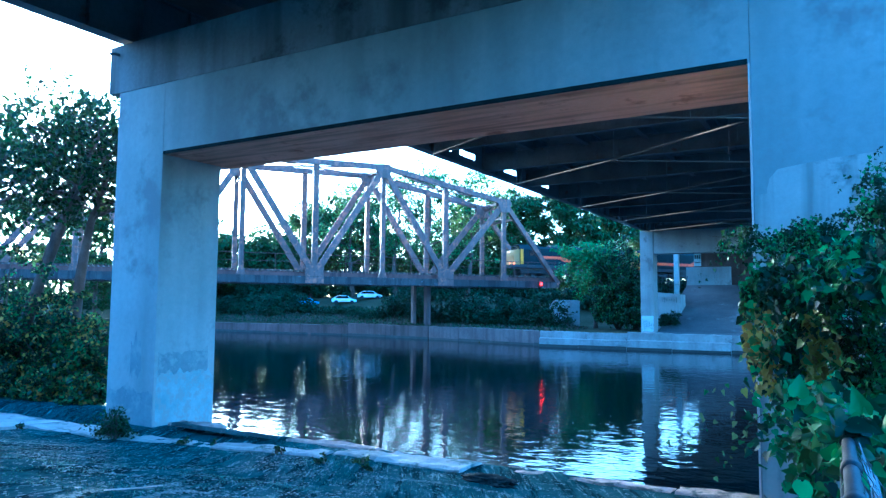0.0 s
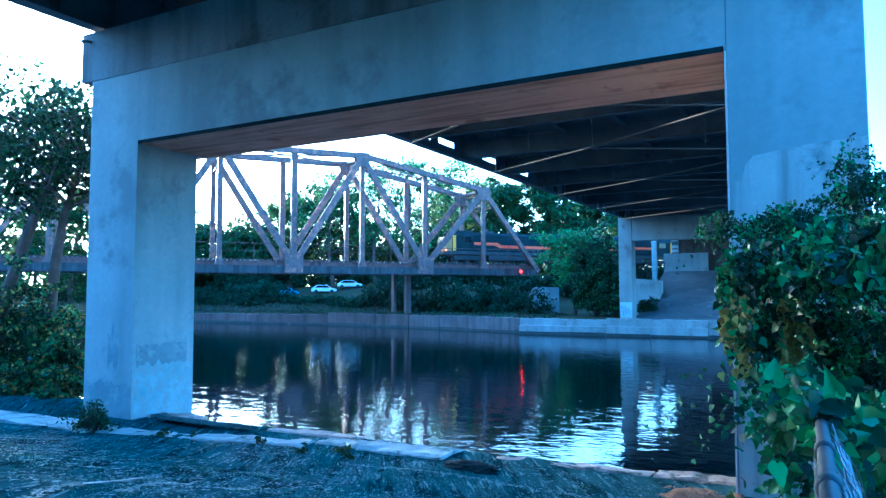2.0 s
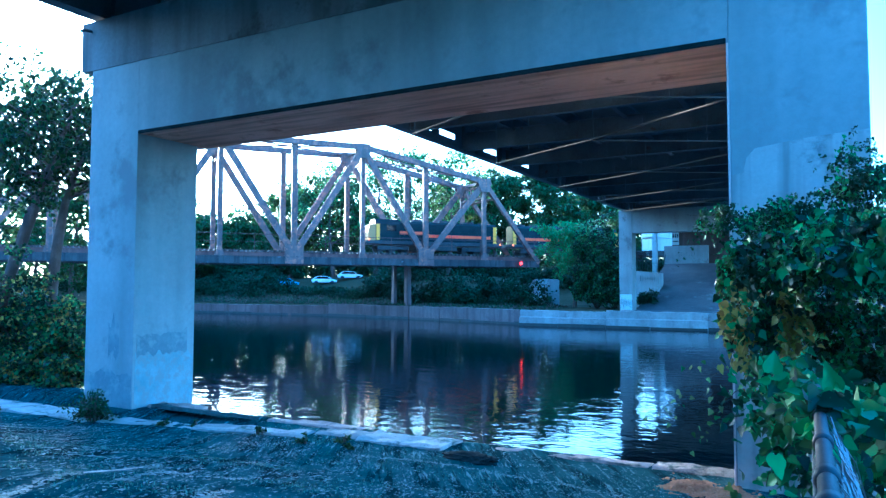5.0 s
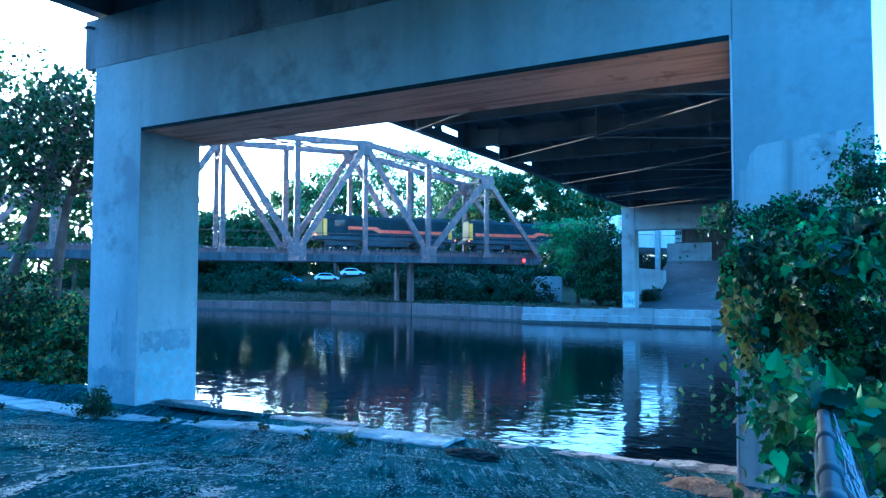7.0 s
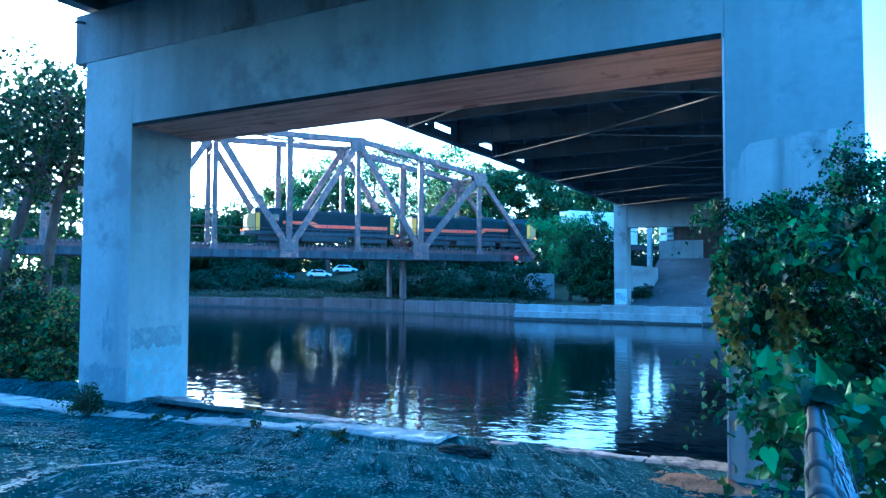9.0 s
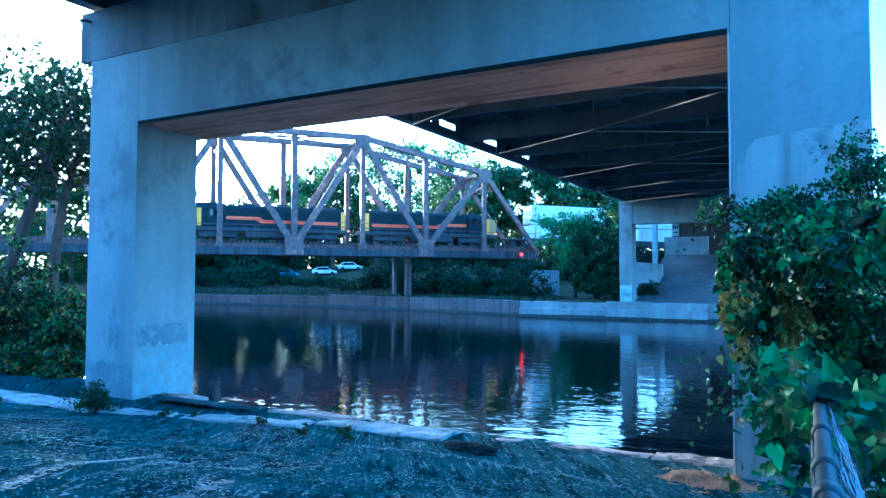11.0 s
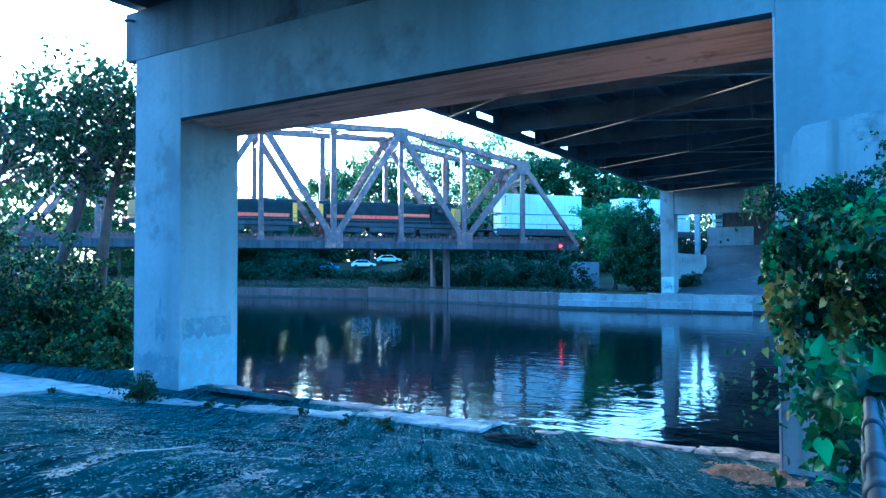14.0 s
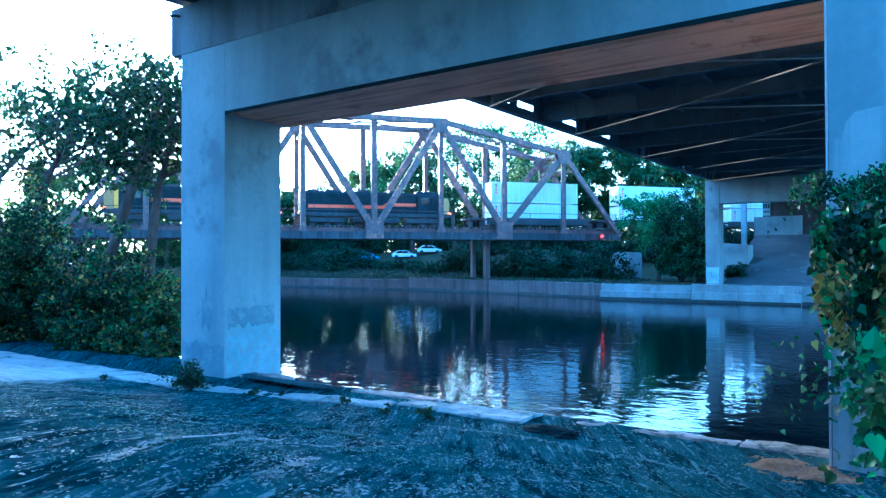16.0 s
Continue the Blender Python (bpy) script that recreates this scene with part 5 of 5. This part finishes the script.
def litter():
    """Chips, dead leaves and clods trodden into the bank, as one scatter, thinning out from the camera."""
    rng = np.random.default_rng(8)
    n = 46000
    x = rng.uniform(-30, 2, n)
    y = 2.0 + 12.5 * rng.uniform(0, 1, n)
    keep = np.array([noise.noise((a * 1.3 + b * 0.4, b * 0.35, 3)) for a, b in zip(x, y)]) + rng.normal(0, 0.25, n) > -0.05
    x, y = x[keep], y[keep]
    for (xa, ya), (xb, yb), k in (((-6.3, 3.45), (-7.2, 4.8), 340), ((-7.2, 4.8), (-9.0, 7.44), 380), ((-6.7, 5.0), (-8.0, 7.0), 300), ((-5.0, 4.2), (-6.1, 6.0), 300), ((-9.5, 12.7), (-4.5, 12.6), 500), ((-4.5, 12.6), (-2.6, 11.8), 200)):
        f = rng.uniform(0, 1, k)
        x = np.concatenate([x, xa + (xb - xa) * f + rng.normal(0, 0.05, k)])
        y = np.concatenate([y, ya + (yb - ya) * f + rng.normal(0, 0.05, k)])
    p = np.array([(a, b, ground_z(a, b) + 0.012) for a, b in zip(x, y)])
    m = len(p)
    shape = np.array([(-0.5, -0.3, 0), (0.4, -0.45, 0.03), (0.55, 0.3, 0), (-0.2, 0.5, 0.05)])
    turn = rng.uniform(0, math.tau, m)
    size = rng.uniform(0.008, 0.036, m) * np.where(rng.uniform(size=m) > 0.94, 1.9, 1.0)
    c, s = np.cos(turn)[:, None], np.sin(turn)[:, None]
    v = np.empty((m, 4, 3))
    v[:, :, 0] = p[:, 0:1] + size[:, None] * (c * shape[:, 0] * 1.5 - s * shape[:, 1])
    v[:, :, 1] = p[:, 1:2] + size[:, None] * (s * shape[:, 0] * 1.5 + c * shape[:, 1])
    v[:, :, 2] = p[:, 2:3] + size[:, None] * (shape[:, 2] + rng.uniform(-0.03, 0.08, (m, 4)))
    me = bpy.data.meshes.new("ground_litter")
    me.from_pydata(v.reshape(-1, 3).tolist(), [], np.arange(m * 4).reshape(-1, 4).tolist())
    me.materials.append(CHIP)
    tagged(new("ground_litter", me), "pale chips, dead leaves and clods on the bank", "litter", kind="stuff")


def grass(name, areas, seed, label, tall):
    """Single blades in loose patches, each a bent strip of three points."""
    rng = np.random.default_rng(seed)
    verts, faces = [], []
    for x0, x1, y0, y1, n in areas:
        for _ in range(n):
            x, y = rng.uniform(x0, x1), rng.uniform(y0, y1)
            if noise.noise((x * 0.7, y * 0.7, 9)) < rng.uniform(-0.3, 0.35):
                continue
            z, h, a = ground_z(x, y) - 0.02, tall * rng.uniform(0.4, 1.2), rng.uniform(0, math.tau)
            w, b = 0.008 + 0.006 * rng.uniform(), rng.uniform(0.2, 0.9) * h
            dx, dy = math.cos(a), math.sin(a)
            i = len(verts)
            verts += [(x - dy * w, y + dx * w, z), (x + dy * w, y - dx * w, z), (x + dx * b * 0.35 + dy * w * 0.7, y + dy * b * 0.35 - dx * w * 0.7, z + h * 0.65), (x + dx * b, y + dy * b, z + h)]
            faces.append((i, i + 1, i + 2, i + 3))
    me = bpy.data.meshes.new(name)
    me.from_pydata(verts, [], faces)
    me.materials.append(BLADE)
    tagged(new(name, me), label, "grass", kind="stuff")


def weed(x, y, r, h, seed, n=10, size=0.09):
    bush((x, y, ground_z(x, y)), (r, r, h), seed, "small green weed growing by the ledge", [LEAF_DARK, LEAF], size, n, 26, r * 0.38, [0.6, 0.4], name="weed", category="weed", group="bank weeds", skin=0.3)


def fallen_stick(points, r, seed):
    bm = bmesh.new()
    rng = random.Random(seed)
    pts = [Vector((x, y, ground_z(x, y) + r * 0.7 + rng.uniform(0, 0.02))) for x, y in points]
    tube(bm, pts, [r * (1.1 - 0.6 * i / len(pts)) for i in range(len(pts))], 6)
    solid("fallen_stick", bm, WOOD_PALE, "bleached dead stick lying on the earth", "stick", group="fallen sticks", smooth=True)


broken_slab()
dark_stone()
clay_patch()
litter()
grass("bank_grass", [(-12, 1.0, 3.0, 13.5, 26000), (-30, -10, 4.0, 14.2, 16000), (-30, -8, 13.2, 14.6, 8000)], 31, "short sparse grass over the bank", 0.045)
weed(-17.5, 12.25, 0.62, 0.85, 201, 46)
for i, (x, y, r) in enumerate(((-15.2, 12.7, 0.3), (-14.4, 13.0, 0.22), (-12.4, 13.2, 0.3), (-10.9, 13.0, 0.28), (-10.2, 13.5, 0.4), (-9.6, 13.1, 0.2), (-20.6, 11.4, 0.25), (-23.6, 9.6, 0.2))):
    weed(x, y, r * 0.65, r * 0.8, 210 + i, 7, 0.06)
fallen_stick([(-7.35, 5.05), (-7.8, 5.75), (-8.5, 6.75)], 0.008, 1)


# ---- the fence beside the camera and the vine over it ----
def fence():
    root = thing("fence", (0.0, 4.6, ground_z(0, 4.6)), "galvanised pipe fence with chain-link mesh, grown over by vines", "fence")

    def rail_z(y):
        return 4.08 - 0.045 * (y - 1.8)

    def rail_x(y):
        return -0.022 - 0.027 * (y - 1.8)

    bm = bmesh.new()
    tube(bm, [(rail_x(y), y, rail_z(y) + 0.004 * math.sin(y * 2.1)) for y in (0.6, 1.7, 2.4, 3.0, 3.6, 4.2, 4.9, 5.6)], 0.0211, 20)
    part("top_rail", bm, PIPE, root, smooth=True)
    for y in (1.5, 1.78, 2.3, 2.95, 5.4):
        bm = bmesh.new()
        x = rail_x(y)
        tube(bm, [(x, y - 0.03, rail_z(y)), (x, y - 0.027, rail_z(y)), (x, y + 0.027, rail_z(y)), (x, y + 0.03, rail_z(y))], [0.022, 0.0275, 0.0275, 0.022], 20)
        part("sleeve", bm, PIPE, root, smooth=True)
    for y in (1.0, 3.9, 6.8):
        bm = bmesh.new()
        x = rail_x(y)
        tube(bm, [(x, y, ground_z(x, y) - 0.3), (x, y, rail_z(y) - 0.03)], 0.032, 12)
        part("post", bm, PIPE, root, smooth=True)
    bm = bmesh.new()
    pitch, rng = 0.07, random.Random(6)
    for s in (-1, 1):
        for i in range(-20, 110):
            y0 = 1.2 + i * pitch + rng.uniform(-0.012, 0.012)
            pts = []
            for j in range(0, 20):
                y = y0 + s * j * pitch * 0.5
                z = rail_z(y) + 0.012 - j * pitch
                if 1.2 <= y <= 7.4:
                    pts.append((rail_x(y) + 0.03 + 0.1 * (1 - math.exp(-j * pitch / 0.2)) + 0.03 * noise.noise((y * 4, z * 5, s)) + (0.006 if (j % 2) == (s > 0) else -0.006), y, z))
            if len(pts) > 1:
                tube(bm, pts, 0.0017, 3, False)
    tagged(part("chain_link", bm, WIRE, root, "rusting chain-link mesh"), kind="stuff")


def vine():
    """Leafy vine over the fence and up the column: woody runners and large lobed leaves."""
    rng = np.random.default_rng(77)
    root = thing("vine", (0.6, 6.0, ground_z(0.6, 6.0)), "thick vine with large green leaves, some turning yellow", "vine")
    for k in range(26):
        bm = bmesh.new()
        x, y = rng.uniform(0.3, 2.4), rng.uniform(6.0, 12.5)
        p = [Vector((x, y, ground_z(x, y) - 0.1))]
        for j in range(6):
            p.append(p[-1] + Vector((rng.normal() * 0.22, rng.normal() * 0.3, rng.uniform(0.2, 0.75))))
        tube(bm, p, [0.02, 0.018, 0.015, 0.012, 0.009, 0.006, 0.003], 5)
        part("runner", bm, BARK, root, smooth=True)
    for a, b in (((-0.9, 11.6, 5.4), (-1.95, 11.3, 5.6)), ((-0.9, 11.6, 5.0), (-1.55, 11.4, 5.1)), ((-0.8, 8.0, 3.7), (-1.75, 7.9, 3.1)), ((-0.8, 8.2, 3.5), (-1.5, 8.1, 2.7))):
        a, b = Vector(a), Vector(b)
        bm = bmesh.new()
        tube(bm, [a, a.lerp(b, 0.35) + Vector((0.03, 0, 0.09)), a.lerp(b, 0.7) + Vector((-0.03, 0, 0.02)), b], [0.005, 0.004, 0.003, 0.0015], 5)
        part("runner", bm, BARK, root, smooth=True)

    def mass(n, per, cx, cy, cz, rx, ry, rz, rad):
        cs = []
        while len(cs) < n:
            d = rng.uniform(-1, 1, 3)
            if np.linalg.norm(d) > 1:
                continue
            cs.append((cx + d[0] * rx, cy + d[1] * ry, cz + d[2] * rz))
        out = [clump_points(rng, cs[::3], rad, per, 0.9)]
        for c in cs[1::3] + cs[2::3]:
            # a shoot that reaches out and droops, leaves along it
            k = max(4, int(per * 0.42))
            d = rng.normal(size=3) + np.array((-0.15, -0.3, 0.15))
            d /= np.linalg.norm(d)
            t = rng.uniform(0, 1, (k, 1))
            reach = rad * rng.uniform(2.0, 4.4)
            out.append(np.asarray(c) + d * reach * t - np.array((0, 0, 0.5)) * reach * t * t + rng.normal(size=(k, 3)) * 0.035)
        return np.concatenate(out)

    def leafage(blobs, size, mats, shares, label, droop=0.9):
        pts = np.concatenate([mass(*b) for b in blobs])
        pts = pts[~((pts[:, 1] < 2.75) & (pts[:, 0] < 0.17) & (pts[:, 2] < 4.35))]  # clear of the fence rail
        pts = pts[~((np.abs(pts[:, 0] - 0.35) < 0.55 + 0.15 * np.sin(pts[:, 2] * 9)) & (np.abs(pts[:, 2] - 4.12) < 0.42) & (pts[:, 1] > 5.0) & (pts[:, 1] < 9.9))]  # the shaded hollow
        pts = pts[~((pts[:, 0] < -0.134 * pts[:, 1]) & (pts[:, 1] < 9.6))]  # trails end a hand past the column edge
        part("foliage", folded_leaves("foliage", pts, size, mats, rng, shares, droop), None, root, label)

    # small leaves high on the column; its last two masses, unseen, block side light
    leafage(((170, 64, 0.85, 12.5, 5.6, 1.15, 0.8, 0.72, 0.18), (100, 52, -0.6, 12.6, 5.55, 0.7, 0.6, 0.38, 0.14), (40, 40, 0.35, 12.7, 6.3, 0.4, 0.6, 0.48, 0.14), (30, 36, 1.0, 12.7, 6.2, 0.5, 0.5, 0.3, 0.16), (44, 30, -1.4, 11.4, 5.52, 0.5, 0.35, 0.2, 0.12), (12, 24, -1.2, 11.4, 5.3, 0.25, 0.3, 0.13, 0.09), (50, 60, 2.1, 12.2, 5.6, 1.2, 1.0, 0.9, 0.3), (120, 70, 3.0, 9.0, 4.6, 1.3, 3.2, 1.9, 0.4)),
            0.054, [LEAF_DARK, LEAF_VINE, LEAF_WILLOW], [0.7, 0.22, 0.08], "small dark leaves climbing the column, with unseen ones beside it to block light")
    # the dense middle, hollow and shaded inside; an unseen mass at x 1.7 blocks light
    leafage(((130, 60, -0.1, 9.0, 4.82, 0.9, 0.9, 0.26, 0.16), (90, 40, -0.78, 8.9, 4.65, 0.45, 0.4, 0.34, 0.12), (110, 70, 0.95, 10.2, 3.9, 1.2, 0.6, 1.2, 0.25), (150, 80, 1.7, 8.0, 4.3, 0.7, 2.2, 1.2, 0.3), (120, 60, 0.55, 8.2, 5.0, 0.9, 1.3, 0.16, 0.18), (60, 50, 0.3, 9.9, 3.5, 0.7, 0.5, 0.7, 0.2), (60, 55, -0.35, 10.3, 4.2, 0.4, 0.4, 0.45, 0.17), (130, 70, 0.75, 11.7, 4.1, 1.1, 0.4, 0.9, 0.2)),
            0.072, [LEAF_DARK, LEAF_VINE], [0.6, 0.4], "dark green leaves over the thicket")
    leafage(((60, 40, 0.45, 7.2, 4.78, 0.62, 0.7, 0.15, 0.15), (40, 40, 1.5, 6.0, 4.3, 0.7, 1.6, 0.6, 0.26), (16, 22, -0.05, 7.6, 4.66, 0.34, 0.5, 0.12, 0.13)),
            0.088, [LEAF_DARK, LEAF_VINE, LEAF_WILLOW], [0.36, 0.4, 0.24], "broad green leaves over the hollow")
    leafage(((100, 20, -0.62, 7.8, 4.05, 0.38, 0.3, 0.42, 0.13), (22, 16, -1.05, 8.9, 4.4, 0.16, 0.2, 0.4, 0.1)),
            0.078, [LEAF_DRY, LEAF_VINE, LEAF_DARK], [0.46, 0.3, 0.24], "yellowing leaves", 1.2)
    # large leaves on and in front of the fence
    leafage(((74, 24, 0.0, 5.7, 3.78, 0.46, 0.5, 0.15, 0.15), (16, 13, -0.28, 5.1, 3.42, 0.15, 0.35, 0.22, 0.13), (66, 22, 0.42, 4.4, 3.7, 0.22, 0.6, 0.32, 0.13), (12, 10, -0.62, 6.8, 3.45, 0.12, 0.3, 0.26, 0.1), (50, 24, 0.75, 3.3, 3.6, 0.28, 0.6, 0.4, 0.15), (70, 30, 0.4, 6.6, 3.2, 0.7, 0.6, 0.5, 0.2), (16, 12, -0.05, 3.5, 4.0, 0.12, 0.3, 0.05, 0.07), (12, 9, -0.04, 3.05, 4.06, 0.1, 0.2, 0.04, 0.06), (22, 14, -0.09, 4.5, 3.92, 0.14, 0.5, 0.07, 0.08), (30, 22, -0.3, 7.2, 3.3, 0.3, 0.4, 0.25, 0.14)),
            0.082, [LEAF_WILLOW, LEAF_VINE, LEAF_DARK], [0.12, 0.5, 0.38], "large green leaves on the fence", 0.6)
    sprig = np.concatenate([np.array([(-1.75 + 0.95 * t + rng.normal() * 0.1, 7.9 + rng.normal() * 0.12, 3.1 + 0.5 * t + rng.normal() * 0.16) for t in rng.uniform(0, 1, 30)]), np.array([(-1.5 + 0.5 * t, 8.1 + rng.normal() * 0.1, 2.7 + 0.6 * t + rng.normal() * 0.15) for t in rng.uniform(0, 1, 12)])])
    part("foliage", folded_leaves("foliage", sprig, 0.062, [LEAF_SPRIG, LEAF_WILLOW], rng, [0.8, 0.2], 1.2), None, root, "pale green leaves on trailing shoots")


fence()
vine()


# ---- what moves ----
def motions():
    for ob, back, z, turn in MOVING:
        walk(ob, [(float(t), on_track(back, t, z, turn)) for t in range(17)])
    # the ripples drift slowly downstream
    walk(RIVER, [(float(t), pose(-0.2 * t, 0, 0)) for t in range(0, 17, 2)])


motions()
